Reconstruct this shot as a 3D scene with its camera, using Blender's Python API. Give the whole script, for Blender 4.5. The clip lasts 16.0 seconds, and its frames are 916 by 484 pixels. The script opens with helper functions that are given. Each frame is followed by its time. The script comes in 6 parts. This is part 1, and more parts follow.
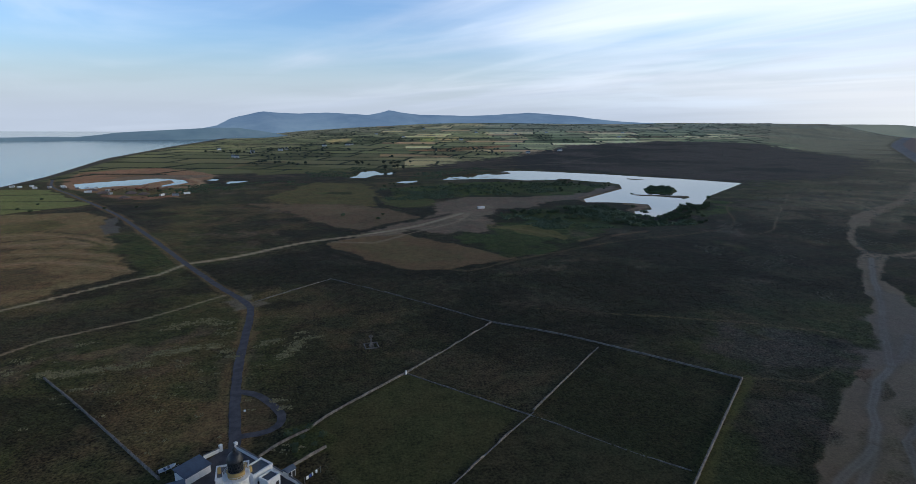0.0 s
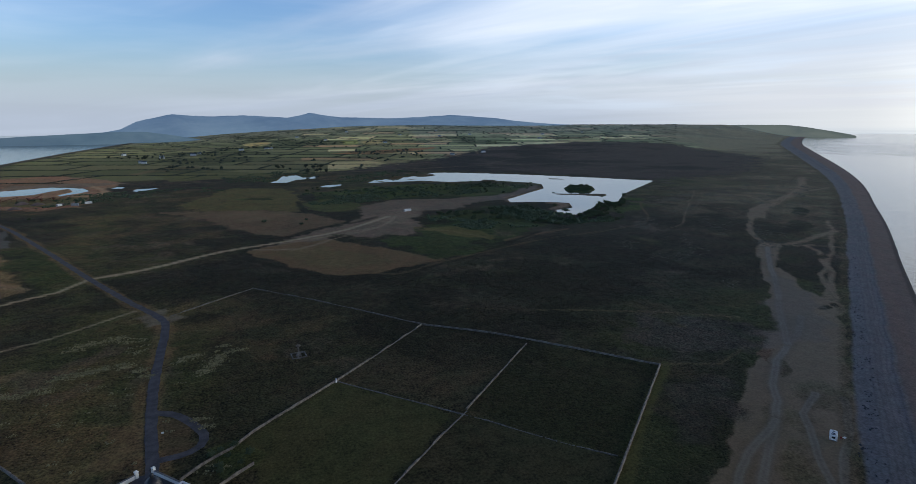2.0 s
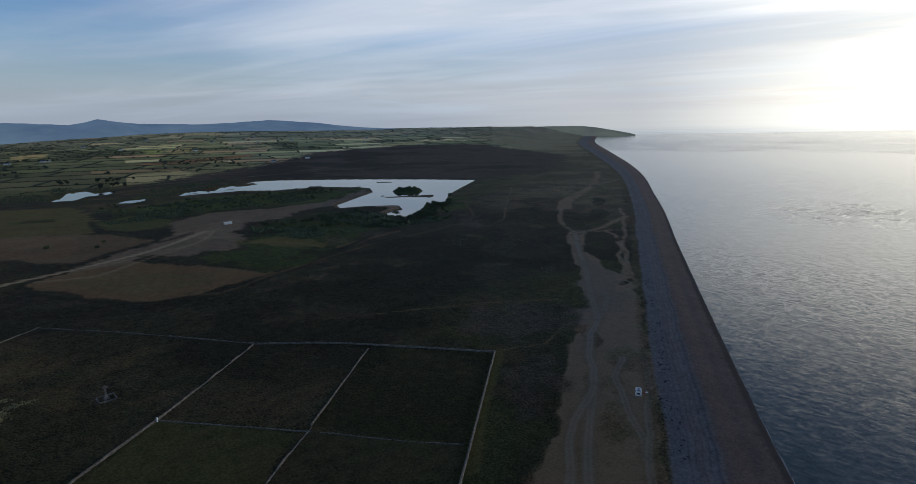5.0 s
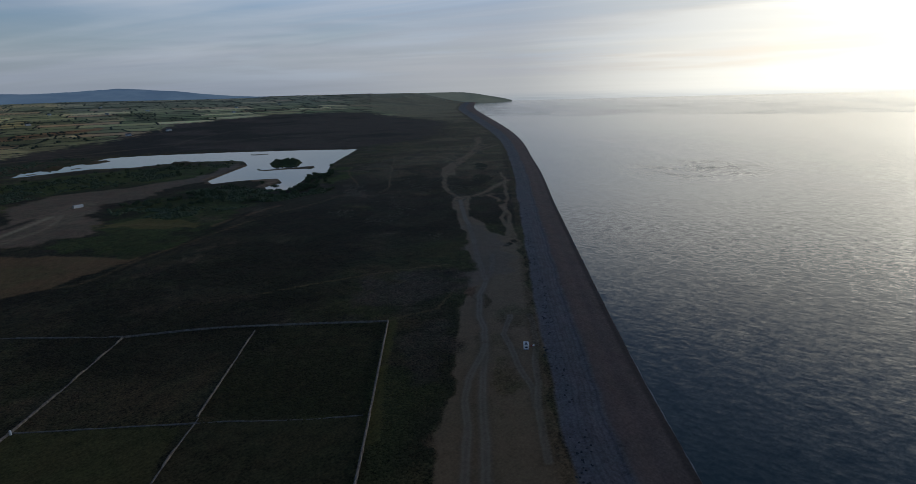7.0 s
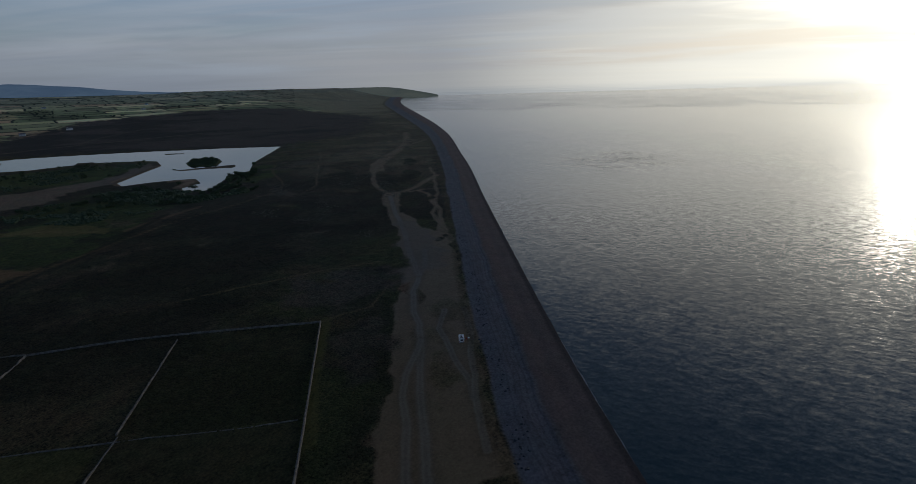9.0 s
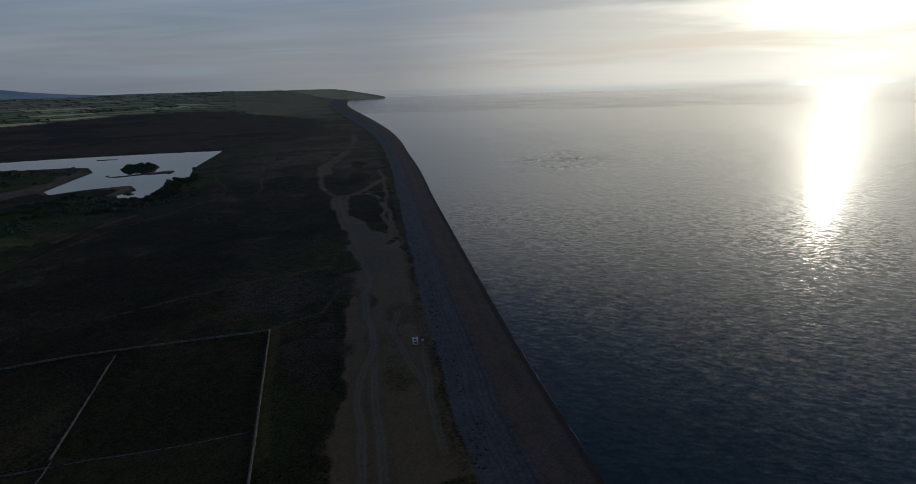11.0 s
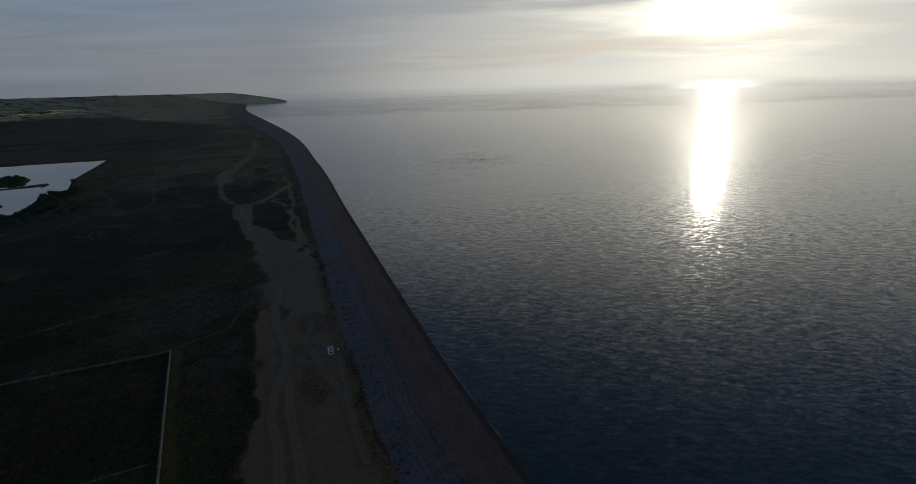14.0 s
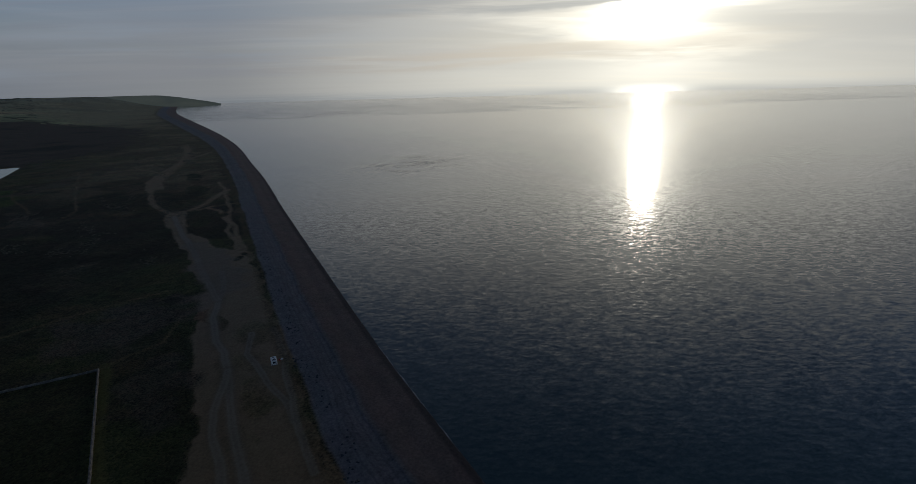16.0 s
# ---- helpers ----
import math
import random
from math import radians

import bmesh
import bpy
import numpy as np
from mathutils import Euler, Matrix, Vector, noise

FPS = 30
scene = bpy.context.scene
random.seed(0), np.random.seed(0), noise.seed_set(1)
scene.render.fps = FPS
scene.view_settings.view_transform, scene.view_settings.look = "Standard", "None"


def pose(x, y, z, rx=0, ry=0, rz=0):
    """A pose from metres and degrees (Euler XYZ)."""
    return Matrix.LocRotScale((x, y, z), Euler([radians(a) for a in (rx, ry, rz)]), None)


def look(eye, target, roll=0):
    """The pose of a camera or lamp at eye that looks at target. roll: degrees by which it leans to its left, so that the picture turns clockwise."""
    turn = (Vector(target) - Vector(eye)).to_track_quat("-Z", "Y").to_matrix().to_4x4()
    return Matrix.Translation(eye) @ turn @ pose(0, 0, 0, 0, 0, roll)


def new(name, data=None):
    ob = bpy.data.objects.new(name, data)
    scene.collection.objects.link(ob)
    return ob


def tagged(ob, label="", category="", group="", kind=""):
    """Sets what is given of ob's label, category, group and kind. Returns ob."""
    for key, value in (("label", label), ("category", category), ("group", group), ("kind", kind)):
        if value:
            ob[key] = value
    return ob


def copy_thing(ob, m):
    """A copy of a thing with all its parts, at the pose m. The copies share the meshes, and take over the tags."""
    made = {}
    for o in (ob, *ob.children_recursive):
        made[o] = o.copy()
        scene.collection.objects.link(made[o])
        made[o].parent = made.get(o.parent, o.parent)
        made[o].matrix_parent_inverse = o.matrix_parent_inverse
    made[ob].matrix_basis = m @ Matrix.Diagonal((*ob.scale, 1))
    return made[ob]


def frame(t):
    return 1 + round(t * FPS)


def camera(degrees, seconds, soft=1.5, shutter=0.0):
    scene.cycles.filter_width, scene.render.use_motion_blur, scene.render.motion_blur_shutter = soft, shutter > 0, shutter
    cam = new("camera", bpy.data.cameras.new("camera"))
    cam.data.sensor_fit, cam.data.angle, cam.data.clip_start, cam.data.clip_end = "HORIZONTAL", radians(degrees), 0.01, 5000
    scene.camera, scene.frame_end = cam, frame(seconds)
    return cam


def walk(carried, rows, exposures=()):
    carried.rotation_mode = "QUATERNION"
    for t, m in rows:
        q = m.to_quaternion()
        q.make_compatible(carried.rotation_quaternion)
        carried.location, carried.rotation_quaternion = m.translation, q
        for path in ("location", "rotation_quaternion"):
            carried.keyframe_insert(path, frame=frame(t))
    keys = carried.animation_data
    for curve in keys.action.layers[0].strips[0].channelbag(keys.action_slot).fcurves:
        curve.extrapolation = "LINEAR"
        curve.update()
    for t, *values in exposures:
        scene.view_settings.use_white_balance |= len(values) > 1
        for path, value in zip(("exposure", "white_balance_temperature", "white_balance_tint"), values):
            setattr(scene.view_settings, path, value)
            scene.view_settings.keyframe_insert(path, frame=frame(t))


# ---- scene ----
cam = camera(80.15, 16.0, soft=0.75)
PATH = (
    (0, -7.68, -12.51, 0.17),
    (0.5, -10.23, -12.48, 0.11),
    (1, -12.70, -12.42, 0.03),
    (1.5, -14.11, -12.35, -0.03),
    (2, -15.47, -12.28, -0.11),
    (2.5, -18.19, -12.24, -0.23),
    (3, -21.38, -12.18, -0.39),
    (3.5, -24.22, -12.12, -0.53),
    (4, -27.11, -12.09, -0.67),
    (6.5, -42.64, -14.05, -1.35),
    (7, -45.35, -15.57, -1.46),
    (7.5, -47.13, -16.36, -1.54),
    (8, -49.09, -16.35, -1.58),
    (8.5, -51.08, -16.29, -1.59),
    (9, -52.78, -16.26, -1.57),
    (11.5, -59.61, -16.22, -1.67),
    (12, -61.30, -16.21, -1.68),
    (12.5, -63.14, -16.18, -1.70),
    (13, -65.30, -16.18, -1.74),
    (13.5, -66.69, -16.21, -1.75),
    (14, -67.68, -16.19, -1.74),
    (14.5, -68.73, -16.16, -1.70),
    (15, -70.13, -16.15, -1.68),
    (15.5, -71.75, -16.11, -1.62),
    (16, -73.72, -16.06, -1.52),
)
# The camera hangs in the air 100 m over a headland and turns to its right.
walk(cam, [(t, pose(0, 0, 100, 0, 0, yaw) @ pose(0, 0, 0, 90 + pitch, 0, 0) @ pose(0, 0, 0, 0, 0, roll)) for t, yaw, pitch, roll in PATH],
     exposures=((0, 0.50), (2, 0.32), (4, 0.03), (6.5, -0.41), (9, -0.93), (12.5, -1.30), (16, -1.36)))

# ---- sky and sun ----
SUN_AZ, SUN_EL = 92.8, 8.4        # degrees clockwise from +y, degrees up
SUN_DIR = Vector((math.sin(radians(SUN_AZ)) * math.cos(radians(SUN_EL)), math.cos(radians(SUN_AZ)) * math.cos(radians(SUN_EL)), math.sin(radians(SUN_EL))))


class Nodes:
    """A short way to write node trees."""

    def __init__(self, tree):
        self.tree = tree

    def add(self, kind, sets=None, **inputs):
        n = self.tree.nodes.new(kind)
        for key, value in (sets or {}).items():
            n[key] = value
        self.fill(n, inputs)
        return n

    def fill(self, n, inputs):
        for key, value in inputs.items():
            sock = n.inputs[int(key[1:])] if key[0] == "i" and key[1:].isdigit() else n.inputs[key.replace("_", " ")]
            if isinstance(value, bpy.types.NodeSocket):
                self.tree.links.new(value, sock)
            else:
                sock.default_value = value

    def math(self, op, a, b=0.0, c=0.0, clamp=False):
        n = self.tree.nodes.new("ShaderNodeMath")
        n.operation, n.use_clamp = op, clamp
        self.fill(n, {"i0": a, "i1": b, "i2": c})
        return n.outputs[0]

    def vmath(self, op, a, b=(0, 0, 0)):
        n = self.tree.nodes.new("ShaderNodeVectorMath")
        n.operation = op
        self.fill(n, {"i0": a, "i1": b})
        return n.outputs["Value"] if op in ("DOT_PRODUCT", "LENGTH") else n.outputs[0]

    def ramp(self, value, lo, hi, out_lo=0.0, out_hi=1.0, smooth=True):
        n = self.tree.nodes.new("ShaderNodeMapRange")
        n.interpolation_type = "SMOOTHSTEP" if smooth else "LINEAR"
        self.fill(n, {"i0": value, "i1": lo, "i2": hi, "i3": out_lo, "i4": out_hi})
        return n.outputs[0]

    def mix(self, fac, a, b, blend="MIX"):
        n = self.tree.nodes.new("ShaderNodeMix")
        n.data_type, n.blend_type, n.clamp_factor = "RGBA", blend, True
        self.fill(n, {"i0": fac, "i6": a, "i7": b})
        return n.outputs[2]

    def noise(self, vector, scale, detail=4.0, rough=0.55, distortion=0.0):
        n = self.tree.nodes.new("ShaderNodeTexNoise")
        self.fill(n, {"Vector": vector, "Scale": scale, "Detail": detail, "Roughness": rough, "Distortion": distortion})
        return n.outputs[0]

    def stretch(self, vector, scale, turn=0.0, shift=(0, 0, 0)):
        n = self.tree.nodes.new("ShaderNodeMapping")
        self.fill(n, {"Vector": vector, "Scale": scale, "Rotation": (0, 0, radians(turn)), "Location": shift})
        return n.outputs[0]


def build_world():
    world = bpy.data.worlds.new("evening_sky")
    scene.world = world
    world.use_nodes = True
    tree = world.node_tree
    tree.nodes.clear()
    g = Nodes(tree)
    way = g.add("ShaderNodeTexCoord").outputs["Generated"]
    sky = g.add("ShaderNodeTexSky")
    sky.sky_type, sky.sun_disc = "NISHITA", False
    sky.sun_elevation, sky.sun_rotation = radians(SUN_EL), radians(SUN_AZ)
    sky.altitude, sky.air_density, sky.dust_density, sky.ozone_density = 50, 1.0, 1.2, 1.5
    part = tree.nodes.new("ShaderNodeSeparateXYZ")
    tree.links.new(way, part.inputs[0])
    up = part.outputs[2]
    sunward = g.vmath("DOT_PRODUCT", way, tuple(SUN_DIR))
    near_sun = g.ramp(sunward, 0.73, 1.0)
    clear = g.mix(1.0, sky.outputs[0], (0.118, 0.150, 0.224, 1), "MULTIPLY")
    # thin streaks of high cloud along y, seen in perspective on a flat layer
    flat = g.math("MAXIMUM", g.math("ADD", up, 0.05), 0.03)
    layer = tree.nodes.new("ShaderNodeCombineXYZ")
    tree.links.new(g.math("DIVIDE", part.outputs[0], flat), layer.inputs[0])
    tree.links.new(g.math("DIVIDE", part.outputs[1], flat), layer.inputs[1])
    drift = g.stretch(layer.outputs[0], (1, 1, 1), -30)
    streak = g.noise(g.stretch(drift, (0.85, 0.22, 1)), 0.55, 6, 0.52, 0.8)
    bank = g.noise(g.stretch(drift, (0.55, 0.30, 1), 0, (3, 1, 0)), 0.36, 4, 0.5, 0.6)
    cover = g.math("ADD", g.math("MULTIPLY", streak, 0.6), g.math("MULTIPLY", bank, 0.4))
    # more cloud towards the sun
    side = g.vmath("DOT_PRODUCT", way, (math.sin(radians(75)), math.cos(radians(75)), 0))
    cover = g.math("ADD", cover, g.ramp(side, 0.05, 0.95, -0.07, 0.16, False))
    cloud = g.ramp(g.math("SUBTRACT", cover, g.ramp(up, 0.22, 0.5, 0.0, 0.16)), 0.36, 0.68)
    lit = g.mix(near_sun, (0.78, 0.83, 0.92, 1), (1.85, 1.78, 1.62, 1))
    dull = g.mix(near_sun, (0.50, 0.56, 0.68, 1), (1.0, 0.95, 0.88, 1))
    shade = g.noise(g.stretch(drift, (0.85, 0.24, 1), 0, (7, 2, 0)), 0.7, 6, 0.52, 0.8)
    cloud_colour = g.mix(g.ramp(shade, 0.38, 0.64), lit, dull)
    air = g.mix(g.math("MULTIPLY", cloud, 0.9), clear, cloud_colour)
    # haze low over the sea and the land
    haze_colour = g.mix(g.ramp(sunward, 0.35, 0.90), (0.375, 0.435, 0.535, 1), (0.66, 0.68, 0.69, 1))
    band_place = g.stretch(way, (1.6, 1.6, 17.0))
    bands = g.noise(band_place, 1.25, 6, 0.55, 0.35)
    wisps = g.noise(g.stretch(way, (2.0, 2.0, 26.0), 0, (4, 1, 2)), 1.6, 5, 0.55, 0.5)
    level = g.math("ADD", g.math("MULTIPLY", bands, 0.75), g.math("MULTIPLY", wisps, 0.25))
    level = g.math("MULTIPLY", g.ramp(level, 0.42, 0.60), g.math("MULTIPLY", g.ramp(up, 0.0, 0.05, 0.05, 0.8), g.ramp(up, 0.26, 0.5, 1.0, 0.0)))
    level = g.math("MULTIPLY", level, g.ramp(side, 0.35, 0.9, 0.12, 1.0))
    haze_colour = g.mix(near_sun, haze_colour, (1.56, 1.54, 1.41, 1))
    air = g.mix(g.ramp(up, 0.0, 0.15, 0.95, 0.0), air, haze_colour)
    # level banks of grey cloud with lit gaps between them
    bank_colour = g.mix(near_sun, (0.57, 0.67, 0.80, 1), (1.30, 1.29, 1.22, 1))
    air = g.mix(level, air, bank_colour)
    # the veiled sun's glow, crossed by two long bars of cloud
    drape = g.noise(g.stretch(way, (2.2, 2.2, 9.0), 0, (5, 3, 1)), 1.0, 5, 0.55)
    under_sun = g.vmath("DOT_PRODUCT", way, (math.sin(radians(SUN_AZ)), math.cos(radians(SUN_AZ)), 0))
    lean = g.math("MULTIPLY", g.math("SUBTRACT", 1.0, under_sun), 0.07)
    rise = g.math("ADD", g.math("ADD", up, lean), g.math("MULTIPLY", g.math("SUBTRACT", drape, 0.5), 0.05))
    fibre = g.ramp(g.noise(g.stretch(way, (2.5, 2.5, 55.0), 0, (2, 6, 3)), 1.2, 6, 0.6, 0.4), 0.36, 0.58, 0.25, 1.0)
    south = g.ramp(g.vmath("DOT_PRODUCT", way, (math.sin(radians(72)), math.cos(radians(72)), 0)), 0.80, 0.95)
    bar = g.math("MULTIPLY", g.math("MULTIPLY", g.ramp(rise, 0.120, 0.130), g.ramp(rise, 0.144, 0.160, 1.0, 0.0)), g.math("MULTIPLY", fibre, south))
    low = g.math("MULTIPLY", g.math("MULTIPLY", g.ramp(rise, 0.030, 0.046), g.ramp(rise, 0.062, 0.082, 1.0, 0.0)), g.math("MULTIPLY", fibre, south))
    air = g.mix(g.math("MULTIPLY", bar, 0.85), air, g.mix(near_sun, (0.52, 0.62, 0.75, 1), (1.00, 1.03, 1.02, 1)))
    air = g.mix(g.math("MULTIPLY", low, 0.85), air, g.mix(near_sun, (0.57, 0.60, 0.66, 1), (1.40, 1.27, 1.08, 1)))
    glow = g.math("POWER", g.math("MAXIMUM", sunward, 0.0), 170.0)
    glow = g.math("MULTIPLY", glow, g.math("MULTIPLY", g.ramp(level, 0.1, 0.6, 1.0, 0.45), g.math("MULTIPLY", g.ramp(bar, 0.0, 0.5, 1.0, 0.12), g.ramp(low, 0.0, 0.9, 1.0, 0.4))))
    air = g.mix(1.0, air, g.mix(glow, (0, 0, 0, 1), (2.7, 2.55, 2.2, 1)), "ADD")
    core = g.math("MULTIPLY", g.math("POWER", g.math("MAXIMUM", sunward, 0.0), 900.0), g.ramp(bar, 0.0, 0.5, 1.0, 0.03))
    air = g.mix(1.0, air, g.mix(core, (0, 0, 0, 1), (11.0, 10.4, 8.8, 1)), "ADD")
    wide_glow = g.math("MULTIPLY", g.math("POWER", g.math("MAXIMUM", sunward, 0.0), 22.0), g.ramp(bar, 0.0, 0.6, 1.0, 0.5))
    air = g.mix(1.0, air, g.mix(wide_glow, (0, 0, 0, 1), (0.60, 0.58, 0.47, 1)), "ADD")
    # open sea beyond sight of its waves, painted into the sky: ruffled bands that melt into the haze
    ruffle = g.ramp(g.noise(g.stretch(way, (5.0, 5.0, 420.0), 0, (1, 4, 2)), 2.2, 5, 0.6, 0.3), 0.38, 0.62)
    painted_sea = g.mix(near_sun, g.mix(ruffle, (0.40, 0.46, 0.53, 1), (0.50, 0.56, 0.62, 1)), g.mix(ruffle, (1.10, 1.14, 1.12, 1), (1.34, 1.36, 1.28, 1)))
    # the sun's glitter road, painted as a bright streak on that far sea
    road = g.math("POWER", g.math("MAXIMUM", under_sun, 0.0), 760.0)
    painted_sea = g.mix(1.0, painted_sea, g.mix(road, (0, 0, 0, 1), (4.6, 4.4, 3.8, 1)), "ADD")
    air = g.mix(g.math("MULTIPLY", g.ramp(up, -0.020, -0.002, 0.8, 0.0), g.ramp(side, 0.2, 0.7)), air, painted_sea)
    # the clear upper sky is deep and dim at this hour
    high = g.ramp(up, 0.18, 0.65, 1.0, 0.44)
    dim = tree.nodes.new("ShaderNodeCombineXYZ")
    g.fill(dim, {"i0": high, "i1": high, "i2": high})
    air = g.mix(1.0, air, dim.outputs[0], "MULTIPLY")
    back = g.add("ShaderNodeBackground", Color=air, Strength=1.0)
    out = g.add("ShaderNodeOutputWorld")
    tree.links.new(back.outputs[0], out.inputs[0])


build_world()
sun_data = bpy.data.lights.new("sun", "SUN")
sun_data.energy, sun_data.angle, sun_data.color = 0.17, radians(2.2), (1.0, 0.91, 0.76)
sun = new("sun", sun_data)
sun.matrix_world = look(SUN_DIR * 1000, (0, 0, 0))


# ---- materials ----
def material(name):
    m = bpy.data.materials.new(name)
    m.use_nodes = True
    g = Nodes(m.node_tree)
    shader = m.node_tree.nodes["Principled BSDF"]
    place = g.add("ShaderNodeTexCoord").outputs["Object"]
    return m, g, shader, place


def rough_material(name, colour, second, scale=2.0, rough=0.9, bump=0.3, metal=0.0, fine=8.0):
    """A matt surface of two tones with coarse stains, fine grain and relief."""
    m, g, shader, place = material(name)
    stain = g.noise(place, scale, 5, 0.6)
    grain = g.noise(place, scale * fine, 3, 0.6)
    tone = g.mix(g.ramp(stain, 0.35, 0.65), (*colour, 1), (*second, 1))
    tone = g.mix(0.5, tone, g.mix(grain, (0.45, 0.45, 0.45, 1), (1.55, 1.55, 1.55, 1)), "MULTIPLY")
    g.fill(shader, {"Base Color": tone, "Roughness": rough, "Metallic": metal})
    if bump:
        b = g.add("ShaderNodeBump", Strength=bump, Distance=0.1, Height=grain)
        g.fill(shader, {"Normal": b.outputs[0]})
    return m


def ground_material():
    m, g, shader, place = material("ground")
    tint = g.add("ShaderNodeAttribute")
    tint.attribute_name = "tint"
    tuft = tint.outputs["Alpha"]
    big = g.noise(place, 0.035, 6, 0.62)
    mid = g.noise(place, 0.22, 5, 0.65)
    fine = g.noise(place, 1.1, 4, 0.65)
    value = g.math("ADD", g.math("MULTIPLY", g.math("SUBTRACT", big, 0.5), 1.6), g.math("MULTIPLY", g.math("SUBTRACT", mid, 0.5), 3.0))
    value = g.math("ADD", value, g.math("MULTIPLY", g.math("SUBTRACT", fine, 0.5), 5.6))
    gain = g.math("ADD", 1.0, g.math("MULTIPLY", value, tuft))
    gain = g.math("MAXIMUM", gain, 0.25)
    c = g.add("ShaderNodeCombineXYZ")
    g.fill(c, {"i0": gain, "i1": gain, "i2": gain})
    colour = g.mix(1.0, tint.outputs["Color"], c.outputs[0], "MULTIPLY")
    # patches of greener and browner growth
    kind = g.noise(place, 0.05, 9, 0.68, 0.4)
    hue = g.mix(g.ramp(kind, 0.40, 0.60), (1.20, 1.00, 0.92, 1), (0.95, 1.03, 0.88, 1))
    colour = g.mix(tuft, colour, g.mix(1.0, colour, hue, "MULTIPLY"))
    # bleached grass heads among the heath
    straw = g.math("MULTIPLY", g.ramp(g.noise(place, 0.5, 5, 0.7), 0.56, 0.72), g.ramp(g.noise(place, 0.02, 4, 0.6), 0.48, 0.62))
    colour = g.mix(g.math("MULTIPLY", straw, g.math("MULTIPLY", tuft, 0.75)), colour, (0.15, 0.13, 0.085, 1))
    g.fill(shader, {"Base Color": colour, "Roughness": 0.95, "Diffuse Roughness": 1.0, "Specular IOR Level": 0.12})
    b = g.add("ShaderNodeBump", Strength=0.6, Distance=0.5, Height=g.math("MULTIPLY", g.math("ADD", mid, fine), tuft))
    g.fill(shader, {"Normal": b.outputs[0]})
    return m


def water_material(name, deep, swell, ripple, rough, winds):
    """Open water whose slopes come from swell, wind waves and ripples of several sizes."""
    m, g, shader, place = material(name)

    def slope(vector, scale, detail, amount):
        n = m.node_tree.nodes.new("ShaderNodeTexNoise")
        g.fill(n, {"Vector": vector, "Scale": scale, "Detail": detail, "Roughness": 0.6, "Distortion": 0.0})
        tilt = g.vmath("SUBTRACT", n.outputs["Color"], (0.5, 0.5, 0.5))
        return g.vmath("MULTIPLY", tilt, (amount, amount * 0.62, 0.0))

    # short wind waves run in along -13 degrees: long crests, steep across and gentle along
    across = g.stretch(place, (1, 1, 1), -13)
    tilt = g.vmath("ADD", slope(g.stretch(across, (1.0, 0.34, 1)), 0.46, 1, swell), slope(g.stretch(across, (1.0, 0.45, 1), 0, (3, 8, 0)), 1.05, 2, ripple * 0.95))
    tilt = g.vmath("ADD", tilt, slope(g.stretch(across, (1.0, 0.6, 1)), 2.4, 2, ripple * 0.8))
    if winds:
        tilt = g.vmath("ADD", tilt, slope(g.stretch(across, (1.0, 0.3, 1)), 0.09, 2, swell * 0.05))
        blotch = g.noise(g.stretch(place, (1.0, 0.35, 1), -40), 0.0022, 6, 0.6, 0.5)
        ragged = g.noise(g.stretch(place, (1.0, 0.4, 1), -25), 0.012, 6, 0.7, 0.4)
        out = g.math("ADD", g.vmath("DOT_PRODUCT", place, (0.90, 0.43, 0)), g.math("ADD", g.math("MULTIPLY", blotch, 300.0), g.math("MULTIPLY", ragged, 420.0)))
        away = g.vmath("LENGTH", place)
        flaw = g.ramp(g.noise(g.stretch(place, (1.0, 0.3, 1), -25), 0.009, 7, 0.75, 0.4), 0.43, 0.55, 0.08, 1.0)
        breeze = g.math("MULTIPLY", g.ramp(out, 2480.0, 2500.0, 0.0, 4.6), flaw)
        breeze = g.math("MULTIPLY", breeze, g.ramp(away, 3000.0, 4900.0, 1.0, 0.55))
        # one dark gust off the beach, broken into cat's paws
        spot = g.vmath("LENGTH", g.vmath("MULTIPLY", g.vmath("SUBTRACT", g.stretch(place, (1, 1, 1), 0, (-705.0, -262.0, 0.0)), (0, 0, 0)), (0.8, 1.1, 0.0)))
        paws = g.ramp(g.noise(g.stretch(place, (1.0, 0.45, 1), -25), 0.045, 6, 0.75, 0.5), 0.46, 0.58, 0.0, 1.0)
        gust = g.math("MULTIPLY", g.ramp(spot, 10.0, 120.0, 7.0, 0.0), paws)
        calm = g.math("ADD", g.math("MULTIPLY", g.ramp(blotch, 0.40, 0.60, 0.72, 1.05), g.ramp(out, 950.0, 1900.0, 1.0, 0.38)), g.math("ADD", breeze, gust))
        calm = g.math("MULTIPLY", calm, g.ramp(away, 2600.0, 4900.0, 1.0, 0.75))
        both = g.add("ShaderNodeCombineXYZ")
        g.fill(both, {"i0": calm, "i1": calm, "i2": 0.0})
        tilt = g.vmath("MULTIPLY", tilt, both.outputs[0])
    normal = g.vmath("NORMALIZE", g.vmath("ADD", tilt, (0.0, 0.0, 1.0)))
    tone = g.mix(g.ramp(g.noise(place, 0.004, 4, 0.5), 0.4, 0.6), (*deep, 1), tuple(c * 1.3 for c in deep) + (1,))
    g.fill(shader, {"Base Color": tone, "Roughness": g.math("MULTIPLY", rough, g.ramp(g.vmath("LENGTH", place), 2600.0, 4900.0, 1.0, 0.8)), "IOR": 1.33, "Normal": normal})
    return m


